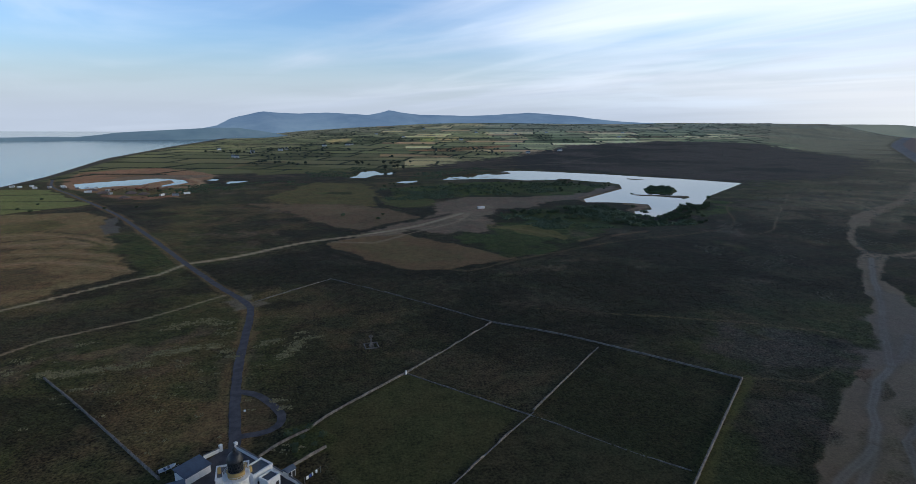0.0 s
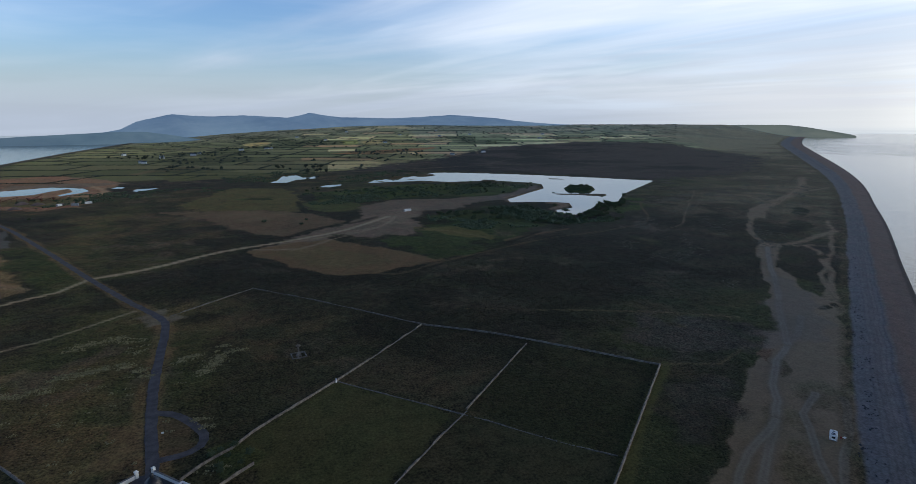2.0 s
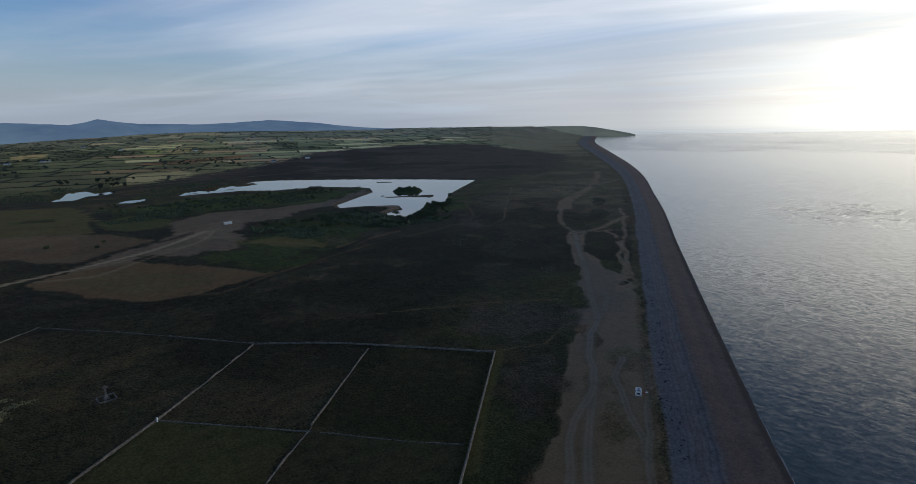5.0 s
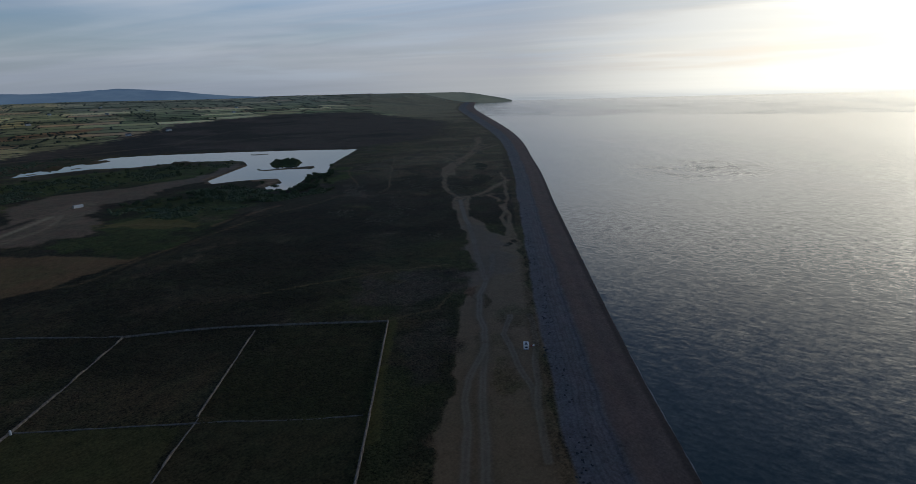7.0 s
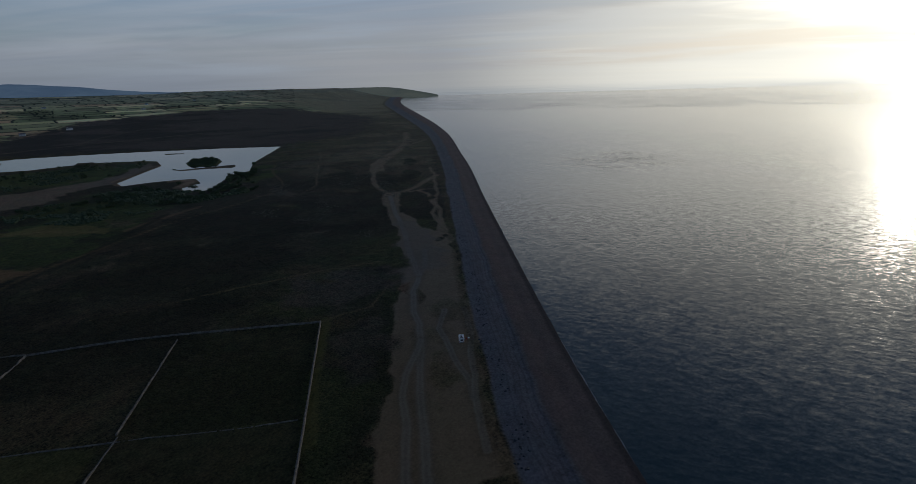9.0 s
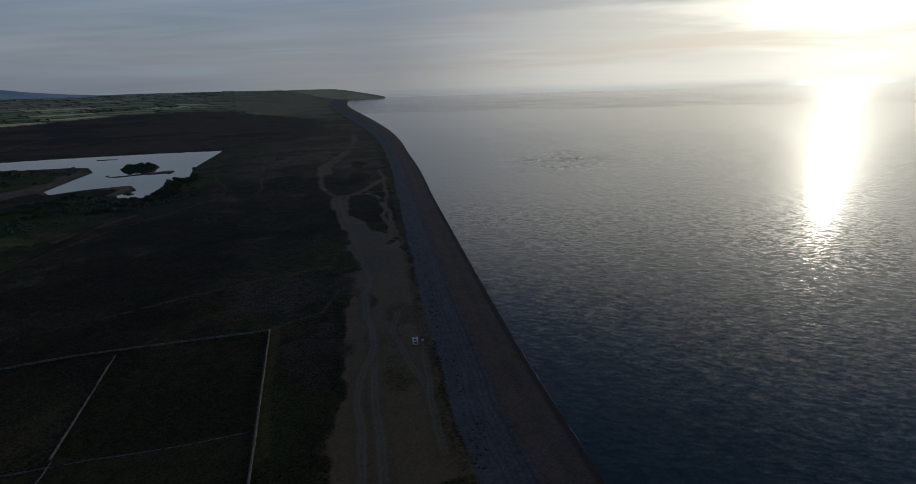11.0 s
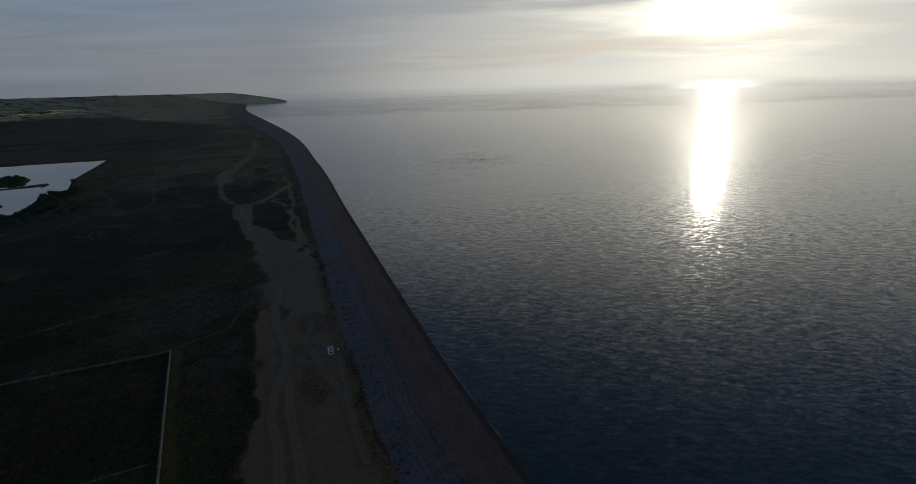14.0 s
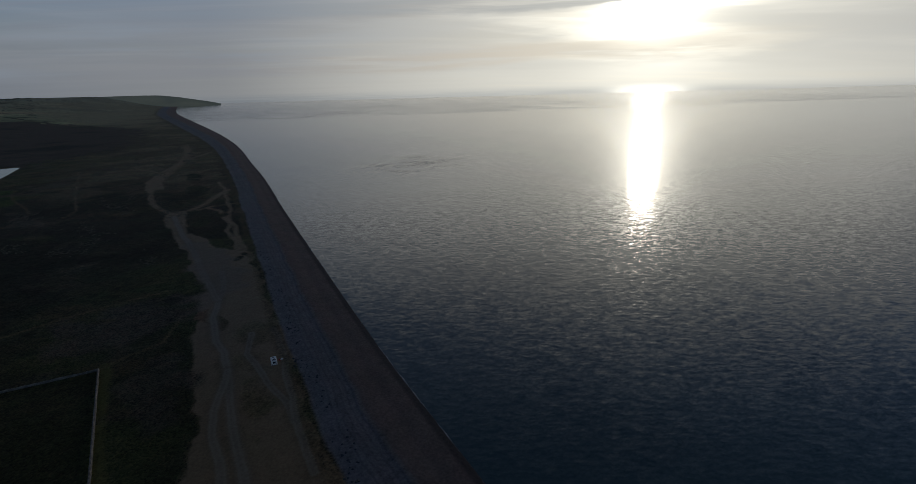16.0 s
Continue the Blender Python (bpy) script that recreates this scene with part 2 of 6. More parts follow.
def tinted_material(name):
    """Tussocks and scrub that take the colour of the growth they stand in."""
    m, g, shader, place = material(name)
    tint = g.add("ShaderNodeAttribute")
    tint.attribute_name = "tint"
    grain = g.noise(place, 3.0, 4, 0.65)
    colour = g.mix(1.0, tint.outputs["Color"], g.mix(grain, (0.5, 0.5, 0.5, 1), (1.5, 1.5, 1.5, 1)), "MULTIPLY")
    g.fill(shader, {"Base Color": colour, "Roughness": 0.95, "Diffuse Roughness": 1.0, "Specular IOR Level": 0.08})
    return m


M_GROUND = ground_material()
M_TUSSOCK = tinted_material("tussock")
M_SEA = water_material("sea_water", (0.045, 0.075, 0.074), 0.135, 0.19, 0.12, True)
M_LAKE = water_material("lake_water", (0.02, 0.028, 0.03), 0.01, 0.025, 0.06, False)
M_ASPHALT = rough_material("asphalt", (0.062, 0.053, 0.052), (0.105, 0.090, 0.084), 0.30, 0.9, 0.1)
M_STONE = rough_material("lichened_stone", (0.26, 0.225, 0.185), (0.125, 0.105, 0.088), 0.8, 0.95, 0.5)
M_WHITE = rough_material("white_render", (0.80, 0.79, 0.76), (0.72, 0.71, 0.67), 0.6, 0.8, 0.05)
M_OCHRE = rough_material("ochre_paint", (0.50, 0.33, 0.12), (0.42, 0.28, 0.10), 0.6, 0.7, 0.05)
M_RED = rough_material("red_paint", (0.42, 0.05, 0.04), (0.34, 0.04, 0.035), 0.6, 0.7, 0.05)
M_BLACK = rough_material("black_paint", (0.022, 0.022, 0.025), (0.035, 0.034, 0.034), 0.8, 0.4, 0.05)
M_SLATE = rough_material("grey_roofing", (0.085, 0.115, 0.155), (0.07, 0.09, 0.12), 0.5, 0.8, 0.1)
M_LEAD = rough_material("flat_roof_felt", (0.12, 0.12, 0.12), (0.17, 0.165, 0.16), 0.4, 0.9, 0.1)
M_GLASS = rough_material("dark_glass", (0.02, 0.025, 0.03), (0.03, 0.035, 0.04), 1.0, 0.1, 0)
M_METAL = rough_material("galvanised_metal", (0.45, 0.45, 0.45), (0.38, 0.38, 0.37), 2.0, 0.45, 0, 0.8)
M_TYRE = rough_material("tyre_rubber", (0.02, 0.02, 0.02), (0.03, 0.03, 0.03), 3.0, 0.9, 0)
M_LEAF = rough_material("shrub_leaf", (0.050, 0.075, 0.028), (0.075, 0.095, 0.038), 0.5, 0.8, 0.2)
M_MARRAM = rough_material("bleached_grass", (0.17, 0.145, 0.095), (0.10, 0.09, 0.058), 0.9, 0.9, 0.2)
M_GORSE = rough_material("pale_gorse", (0.34, 0.28, 0.13), (0.17, 0.15, 0.07), 0.9, 0.9, 0.2)
M_HEDGE = rough_material("hedge_leaf", (0.036, 0.046, 0.026), (0.050, 0.060, 0.034), 0.02, 0.9, 0)
M_BARK = rough_material("bark", (0.09, 0.07, 0.05), (0.06, 0.05, 0.04), 2.0, 0.95, 0.3)
M_EARTH = rough_material("bare_earth", (0.22, 0.15, 0.115), (0.15, 0.105, 0.085), 0.05, 0.95, 0.3)
M_RUST = rough_material("rusty_steel", (0.20, 0.06, 0.03), (0.13, 0.05, 0.03), 0.8, 0.8, 0.2)


def hill_haze_material(name, air):
    """Hills far off, with miles of bluish air painted in as glow."""
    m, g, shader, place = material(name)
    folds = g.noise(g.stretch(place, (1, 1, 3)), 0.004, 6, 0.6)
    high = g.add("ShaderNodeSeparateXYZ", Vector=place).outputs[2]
    # the haze glow is paler towards the foot of the hills
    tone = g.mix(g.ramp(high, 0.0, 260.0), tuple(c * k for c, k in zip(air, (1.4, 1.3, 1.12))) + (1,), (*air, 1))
    # glow varied in broad patches in place of shaded folds
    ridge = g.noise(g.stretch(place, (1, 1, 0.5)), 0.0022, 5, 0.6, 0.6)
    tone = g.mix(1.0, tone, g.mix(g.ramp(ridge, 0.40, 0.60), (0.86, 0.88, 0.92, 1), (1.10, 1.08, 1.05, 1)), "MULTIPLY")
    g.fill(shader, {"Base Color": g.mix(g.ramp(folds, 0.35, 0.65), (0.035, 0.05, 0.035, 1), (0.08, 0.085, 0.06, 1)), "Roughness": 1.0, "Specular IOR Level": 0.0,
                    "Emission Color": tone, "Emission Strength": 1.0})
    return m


M_HILL = hill_haze_material("hillside_haze_glow", (0.066, 0.114, 0.206))
M_COAST = hill_haze_material("plateau_haze_glow", (0.062, 0.080, 0.088))
M_HEADLAND = hill_haze_material("headland_haze_glow", (0.046, 0.082, 0.138))
M_FOAM = rough_material("foam", (0.34, 0.33, 0.32), (0.20, 0.19, 0.18), 0.3, 0.8, 0.2)


# ---- plan of the place ----
# Shoreline of the headland: round the point, up the west beach, far coast, down the east side.
SHORE = ((118, 30), (183, 88.5), (264.5, 158), (408, 279), (654, 486), (1122, 912), (2205, 2018), (2802, 2581), (3500, 3200), (4100, 3700), (5200, 4600), (5200, 9000), (-1500, 9000),
         (-1120, 4300), (-911, 3187), (-843, 2324), (-751, 1608), (-619, 1102), (-592, 930), (-570, 700), (-480, 400), (-380, 150), (-250, 0), (-80, -120), (60, -50))
LAKE = ((99, 950), (199, 962), (244, 927), (326, 925), (372, 880), (382, 850), (362, 797), (308, 740), (262, 692), (255, 664), (300, 650), (325, 634),
        (312, 600), (284, 589), (276, 566), (290, 550), (312, 566), (334, 592), (357, 617), (376, 632), (392, 629), (443, 696), (600, 850), (537, 924), (470, 987), (411, 1038), (340, 1087), (280, 1122), (257, 1119), (213, 1066), (190, 1052), (162, 1023), (120, 1003))
POND = ((-66, 1000), (-51, 1054), (-47, 1128), (-22, 1153), (-7, 1090), (26, 1121), (15, 1059), (-20, 1044), (-35, 997))
POND_2 = ((-303, 983), (-301, 1012), (-288, 1005), (-285, 976))
POND_3 = ((-260, 936), (-261, 968), (-248, 972), (-228, 975), (-236, 949), (-249, 925))
POND_4 = ((18, 914), (31, 940), (57, 947), (52, 920), (35, 904))
PIT_WATER = ((-496, 951), (-482, 970), (-455, 994), (-427, 1019), (-405, 1035), (-370, 1019), (-356, 1005), (-371, 991), (-381, 959), (-386, 925), (-418, 909), (-439, 881), (-456, 878))
PIT_WATER_2 = ((-370, 1012), (-349, 1005), (-324, 958), (-328, 928), (-342, 897), (-351, 916), (-345, 955), (-362, 992))
POOLS = (("lake", LAKE, -0.90), ("pond", POND, -0.90), ("pond", POND_2, -0.84), ("pond", POND_3, -0.90), ("pond", POND_4, -0.80), ("quarry_pool", PIT_WATER, -0.90), ("quarry_pool", PIT_WATER_2, -0.96))
ISLAND = ((395, 790), (415, 812), (435, 815), (447, 796), (429, 755), (405, 727), (386, 740), (381, 756))
SPIT = ((345, 730), (377, 720), (400, 711), (419, 704), (411, 689), (396, 677), (398, 690), (374, 706), (352, 716))
ISLET = ((428, 928), (439, 949), (463, 922), (454, 908))
REEDS = (((141, 1004), (164, 1046), (178, 1034), (168, 1010), (150, 992)), ((196, 1040), (229, 1086), (250, 1100), (262, 1082), (246, 1052), (219, 1034)), ((292, 903), (302, 927), (322, 914), (316, 896), (299, 895)),
         ((112, 972), (130, 985), (138, 972), (124, 962)), ((172, 990), (186, 1004), (200, 1001), (186, 985)))
BURNT = ((60, 1190), (153, 1330), (358, 1560), (704, 2080), (1189, 2250), (1580, 2080), (1300, 1330), (900, 960), (595, 843), (478, 965), (403, 1069), (279, 1140))
ROAD = ((-49, 150), (-49, 161), (-55, 185), (-63, 224), (-72, 283), (-79, 304), (-103, 339), (-142, 398), (-215, 514), (-296, 636), (-400, 772), (-503, 905), (-560, 1010))
LOOP = ((-58, 199), (-49, 194), (-40, 183), (-37, 175), (-40, 169), (-51, 166))


def smooth_line(points, step):
    """A smooth line through the points, with a place every step metres."""
    p = np.array(points, float)
    p = np.vstack([2 * p[0] - p[1], p, 2 * p[-1] - p[-2]])
    out = []
    for a, b, c, d in zip(p, p[1:], p[2:], p[3:]):
        n = max(1, int(np.hypot(*(c - b)) / step))
        for t in np.arange(n) / n:
            out.append(0.5 * (2 * b + (c - a) * t + (2 * a - 5 * b + 4 * c - d) * t * t + (3 * b - a - 3 * c + d) * t ** 3))
    out.append(p[-2])
    return np.array(out)


def line_distance(x, y, points, closed=False):
    p = np.array(points, float)
    ends = np.vstack([p[1:], p[:1]]) if closed else p[1:]
    best = np.full(x.shape, 1e9)
    for (ax, ay), (bx, by) in zip(p, ends):
        dx, dy = bx - ax, by - ay
        t = np.clip(((x - ax) * dx + (y - ay) * dy) / (dx * dx + dy * dy + 1e-9), 0, 1)
        best = np.minimum(best, (x - ax - t * dx) ** 2 + (y - ay - t * dy) ** 2)
    return np.sqrt(best)


def area_distance(x, y, points):
    """Metres from the outline, positive inside."""
    p = np.array(points, float)
    inside = np.zeros(x.shape, bool)
    for (ax, ay), (bx, by) in zip(p, np.vstack([p[1:], p[:1]])):
        inside ^= ((ay > y) != (by > y)) & (x < (bx - ax) * (y - ay) / (by - ay + 1e-12) + ax)
    d = line_distance(x, y, points, True)
    return np.where(inside, d, -d)


def lattice(x, y, seed):
    """Smooth value noise from 0 to 1 on whole-number cells."""
    x0, y0 = np.floor(x), np.floor(y)
    fx, fy = x - x0, y - y0
    fx, fy = fx * fx * (3 - 2 * fx), fy * fy * (3 - 2 * fy)

    def corner(i, j):
        v = np.sin(i * 127.1 + j * 311.7 + seed * 74.7) * 43758.5453
        return v - np.floor(v)
    return ((corner(x0, y0) * (1 - fx) + corner(x0 + 1, y0) * fx) * (1 - fy)
            + (corner(x0, y0 + 1) * (1 - fx) + corner(x0 + 1, y0 + 1) * fx) * fy)


def fractal(x, y, size, seed, octaves=4):
    total, weight, amount = 0.0, 0.0, 1.0
    for k in range(octaves):
        total = total + amount * lattice(x / size * 2 ** k, y / size * 2 ** k, seed + k)
        weight += amount
        amount *= 0.55
    return total / weight


def ease(v, lo, hi):
    t = np.clip((v - lo) / (hi - lo), 0, 1)
    return t * t * (3 - 2 * t)


SHORE_LINE = smooth_line(SHORE[:9], 40)     # the sea lies 2.6 m under the heath
SEA_LEVEL = -2.6
SHORE_AREA = [tuple(q) for q in SHORE_LINE] + list(SHORE[9:])


def ground_height(x, y, shore=None):
    """Height of the land at x, y (arrays)."""
    x, y = np.asarray(x, float), np.asarray(y, float)
    if shore is None:
        shore = area_distance(x, y, SHORE_AREA)
    r = np.hypot(x, y)
    land = 2.6 + 0.9 * (fractal(x, y, 90, 3, 3) - 0.5)
    # the shingle bank rises in steps from the water
    beach = np.clip(0.15 + shore * 0.11, -4, 3.4) + 0.25 * np.sin(shore * 0.55) * ease(shore, 3, 10)
    z = np.where(shore < 34, np.minimum(beach, 3.4), land + (3.3 - land) * ease(-shore, -60, -34))
    # farmland climbs towards the hills
    plain = ease(np.degrees(np.arctan2(x, y)), 32, 43)      # a low coastal plain before the last rise
    climb = ease(r, 1500 + 1100 * plain, 5200)
    hills = 88 * climb + 26 * climb ** 0.5 * (fractal(x, y, 900, 11, 3) - 0.5)
    west = ease(np.degrees(np.arctan2(x, y)), -17, 7)
    z = z + np.maximum(hills, 0) * ease(shore, 30, 600) * (0.05 + 0.95 * west)
    for points, rise, lo, hi in [(pool, -3.0, -3, 5) for _, pool, _ in POOLS] + [(ISLAND, 2.9, -8, 3), (SPIT, 2.6, -4, 2), (ISLET, 2.4, -5, 3)] + [(reed, 2.3, -3, 3) for reed in REEDS]:
        p = np.array(points, float)
        only = (x > p[:, 0].min() - 10) & (x < p[:, 0].max() + 10) & (y > p[:, 1].min() - 10) & (y < p[:, 1].max() + 10)
        if only.any():
            z[only] += rise * ease(area_distance(x[only], y[only], points), lo, hi)
    return np.where(shore < -60, -5.0, z) + SEA_LEVEL


# colours of the bare surfaces: reflectance
HEATH, GRASS, PALE, SAND = (0.035, 0.036, 0.024), (0.054, 0.064, 0.030), (0.120, 0.098, 0.064), (0.196, 0.143, 0.108)
GRAVEL, SHINGLE, WET, DARK = (0.120, 0.112, 0.112), (0.168, 0.154, 0.158), (0.200, 0.130, 0.104), (0.026, 0.025, 0.024)
EARTH, SCRUB, BROWN, TRACKS = (0.205, 0.146, 0.112), (0.042, 0.062, 0.022), (0.110, 0.085, 0.056), (0.270, 0.245, 0.220)

FIELD_TONES = ((0.075, 0.100, 0.040), (0.060, 0.085, 0.036), (0.090, 0.105, 0.048), (0.110, 0.120, 0.055), (0.250, 0.220, 0.120), (0.055, 0.075, 0.034),
               (0.130, 0.140, 0.060), (0.180, 0.105, 0.058), (0.085, 0.095, 0.045), (0.070, 0.080, 0.040), (0.210, 0.190, 0.100), (0.065, 0.085, 0.040))


FIELD_DEEP, FIELD_TURN = 138.0, radians(14)


def field_width(row):
    return 150 + 170 * np.modf(np.abs(np.sin(row * 12.9898)) * 437.5)[0]


def field_cells(x, y):
    """Rows and columns of the far farmland: cell numbers and metres to the nearest boundary."""
    turn = FIELD_TURN
    u, v = x * math.cos(turn) - y * math.sin(turn), x * math.sin(turn) + y * math.cos(turn)
    v = v + 60 * (lattice(u / 500, v / 500, 5) - 0.5)
    deep = FIELD_DEEP
    row = np.floor(v / deep)
    across = field_width(row)
    u = u + row * 97 + 50 * (lattice(v / 300, u / 300, 8) - 0.5)
    col = np.floor(u / across)
    edge = np.minimum(np.minimum(v - row * deep, (row + 1) * deep - v), np.minimum(u - col * across, (col + 1) * across - u))
    return row, col, edge


def ground_tints(x, y, shore):
    """Reflectance and tuftiness of the ground at x, y, with haze mixed into the far land."""
    wx, wy = x + 14 * (fractal(x, y, 30, 21) - 0.5), y + 14 * (fractal(x, y, 30, 22) - 0.5)
    grain = fractal(x, y, 11, 25, 3)
    r = np.hypot(x, y)
    az = np.degrees(np.arctan2(x, y))
    tint = np.empty((len(x), 4), np.float32)
    tint[:] = (*HEATH, 0.85)

    def lay(weight, colour, tuft, only=None):
        w = np.clip(weight, 0, 1).astype(np.float32)[:, None]
        if only is None:
            tint[:] = tint * (1 - w) + np.array((*colour, tuft), np.float32) * w
        else:
            tint[only] = tint[only] * (1 - w) + np.array((*colour, tuft), np.float32) * w

    def close_to(points, margin):
        p = np.array(points, float)
        (x0, y0), (x1, y1) = p.min(0) - margin, p.max(0) + margin
        return np.flatnonzero((x > x0) & (x < x1) & (y > y0) & (y < y1))

    def area(points, colour, tuft, soft=6.0, amount=1.0, warp=True):
        only = close_to(points, 1.4 * soft + 8)
        d = area_distance((wx if warp else x)[only], (wy if warp else y)[only], points) + 0.5 * soft * (grain[only] - 0.5) * 4
        lay((amount if np.isscalar(amount) else amount[only]) * ease(d, -0.35 * soft, 0.35 * soft), colour, tuft, only)

    def strip(points, half, colour, tuft, soft=1.2, amount=1.0, wobble=0.25):
        line = smooth_line(points, 14)
        only = close_to(line, half + soft + 8 * wobble + 1)
        qx, qy = x[only], y[only]
        d = line_distance(qx + wobble * (wx[only] - qx), qy + wobble * (wy[only] - qy), line)
        lay(amount * ease(-d, -half - soft, -half + soft), colour, tuft, only)

    lay(0.55 * ease(fractal(x, y, 70, 31), 0.48, 0.62), GRASS, 0.8)
    lay(0.32 * ease(fractal(x, y, 45, 33), 0.55, 0.66), BROWN, 0.8)
    lay(0.7 * ease(fractal(x, y, 160, 35), 0.52, 0.62) * ease(r, 220, 420), DARK, 0.7)
    # farmland
    start = np.interp(az, (-40, -12, 5, 15, 28, 38, 46, 60), (1120, 1150, 1230, 1300, 1750, 2350, 2750, 3000))
    far = ease(r + 200 * (fractal(x, y, 300, 41) - 0.5) - start, -20, 30) * ease(-az, -62, -50)
    row, col, edge = field_cells(x, y)
    pick = np.modf(np.abs(np.sin(row * 57.3 + col * 131.7)) * 9173.3)[0]
    tones = 2.65 * np.array(FIELD_TONES)[(pick * len(FIELD_TONES)).astype(int)]
    green = np.array(FIELD_TONES)[np.array((0, 1, 2, 5, 8, 9, 11))[(pick * 7).astype(int)]] * 1.15
    tones = np.where((az < 1 - 10 * (pick - 0.5))[:, None], 1.75 * green, tones)
    tones = 0.52 * tones + 0.48 * tones.mean(1)[:, None] * np.array((1.12, 1.0, 0.78))
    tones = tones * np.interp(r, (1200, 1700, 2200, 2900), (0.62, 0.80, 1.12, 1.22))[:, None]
    tones = tones * (0.85 + 0.3 * np.modf(np.abs(np.sin(row * 31.7 + col * 77.1)) * 5171.3)[0])[:, None]
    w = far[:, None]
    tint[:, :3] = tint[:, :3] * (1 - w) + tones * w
    tint[:, 3:] = tint[:, 3:] * (1 - w) + 0.22 * w
    # distance haze painted into the field colours as a pale grey
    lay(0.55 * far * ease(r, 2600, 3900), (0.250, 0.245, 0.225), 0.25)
    # single fields that stand out: red ploughland, straw, bleached pasture
    for points, colour in ((((83, 1864), (184, 1945), (313, 2042), (499, 2137), (471, 2048), (311, 1885), (221, 1792)), (0.30, 0.150, 0.085)), (((-275, 2692), (-230, 2817), (-160, 2842), (-153, 2612), (-217, 2352)), (0.46, 0.38, 0.21)),
                           (((252, 2620), (375, 2741), (378, 2554), (252, 2351)), (0.46, 0.38, 0.21)), (((167, 2673), (247, 2729), (226, 2434), (164, 2418)), (0.34, 0.37, 0.14)), (((27, 1636), (131, 1591), (156, 1492), (24, 1488), (-40, 1555)), (0.21, 0.19, 0.115)),
                           (((587, 2727), (717, 2756), (653, 2455), (543, 2453)), (0.44, 0.37, 0.22)), (((-344, 1216), (-335, 1392), (-252, 1440), (-236, 1382), (-308, 1277)), (0.125, 0.105, 0.068)),
                           (((-304, 1260), (-177, 1266), (-57, 1195), (-65, 1112), (-238, 1072)), (0.085, 0.092, 0.046)), (((1495, 1888), (1887, 2120), (1799, 1888), (1512, 1717)), (0.26, 0.22, 0.13)),
                           (((1092, 2344), (1350, 2440), (1400, 2330), (1124, 2200)), (0.40, 0.34, 0.20)), (((1420, 2440), (1590, 2480), (1560, 2300), (1430, 2290)), (0.36, 0.31, 0.19))):
        area(points, colour, 0.3, 8, 0.9, False)
    lay(far * ease(-edge, -5, -2), (0.030, 0.038, 0.020), 0.5)
    lay(0.6 * far * ease(fractal(x, y, 260, 43), 0.60, 0.66), (0.035, 0.045, 0.024), 0.6)
    # far coastal land muted to pale tan, again haze put into the colour
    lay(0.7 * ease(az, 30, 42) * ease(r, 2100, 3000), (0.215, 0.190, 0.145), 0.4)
    strip(((1750, 1760), (2050, 2010), (2400, 2330)), 26, (0.17, 0.15, 0.09), 0.4, 14, 0.8)
    coast = ease(-shore, -330, -120) * ease(shore, 30, 50) * ease(az, 33, 39) * ease(r, 480, 800)
    lay(coast * (0.48 + 0.45 * ease(fractal(x, y, 70, 47), 0.45, 0.6)), (0.140, 0.112, 0.080), 0.7)
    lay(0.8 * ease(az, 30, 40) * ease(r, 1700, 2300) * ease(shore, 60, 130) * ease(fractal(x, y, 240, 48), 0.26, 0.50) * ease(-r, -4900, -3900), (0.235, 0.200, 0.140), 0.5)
    # burnt heath beyond the lake
    area(BURNT, DARK, 0.75, 70)
    # paler patches of growth; their increase with distance stands in for haze
    area(BURNT, (0.062, 0.052, 0.050), 0.7, 60, 0.85 * ease(fractal(x, y, 120, 49) + 0.25 * ease(az, 18, 34) + 0.10 * ease(r, 1300, 2100), 0.52, 0.78))
    strip(((-120, 1130), (150, 1200), (420, 1270), (760, 1300)), 3.5, (0.105, 0.088, 0.070), 0.5, 3, 0.8)
    strip(((420, 1270), (520, 1420), (700, 1600)), 3.0, (0.090, 0.076, 0.062), 0.5, 3, 0.7)
    # east side: fields by the sea and the sand and gravel workings
    area(((-640, 880), (-486, 867), (-358, 708), (-411, 638), (-600, 620)), (0.110, 0.135, 0.062), 0.35, 4)
    for k in range(3):
        strip(((-600, 690 + 62 * k), (-380, 672 + 66 * k)), 2.5, (0.028, 0.034, 0.020), 0.5)
    area(((-420, 630), (-331, 652), (-274, 580), (-170, 374), (-211, 314), (-420, 300)), PALE, 0.6, 8)
    area(((-420, 480), (-300, 470), (-240, 400), (-200, 350), (-300, 330), (-420, 330)), BROWN, 0.7, 14, 0.7)
    area(((-370, 572), (-344, 597), (-309, 573), (-312, 539), (-343, 527)), (0.072, 0.074, 0.036), 0.6, 10, 0.8)
    area(((-252, 487), (-241, 493), (-216, 457), (-219, 440), (-238, 460)), (0.060, 0.066, 0.030), 0.6, 8, 0.8)
    for line, half in ((((-333, 511), (-313, 521), (-259, 502), (-225, 471)), 2.6), (((-310, 475), (-283, 481), (-266, 489), (-240, 470)), 4.5), (((-270, 411), (-240, 416), (-196, 397), (-171, 380)), 3.4), (((-300, 440), (-250, 446), (-205, 430)), 2.2)):
        strip(line, half, (0.165, 0.128, 0.100), 0.45, 3.0, 0.7)
        strip([(px - 10, py + 17) for px, py in line], half * 0.6, (0.055, 0.052, 0.030), 0.7, 2.0, 0.7)
    area(((-242, 507), (-210, 514), (-152, 408), (-157, 377), (-168, 380), (-203, 438)), (0.036, 0.048, 0.022), 0.8, 8, 0.95)
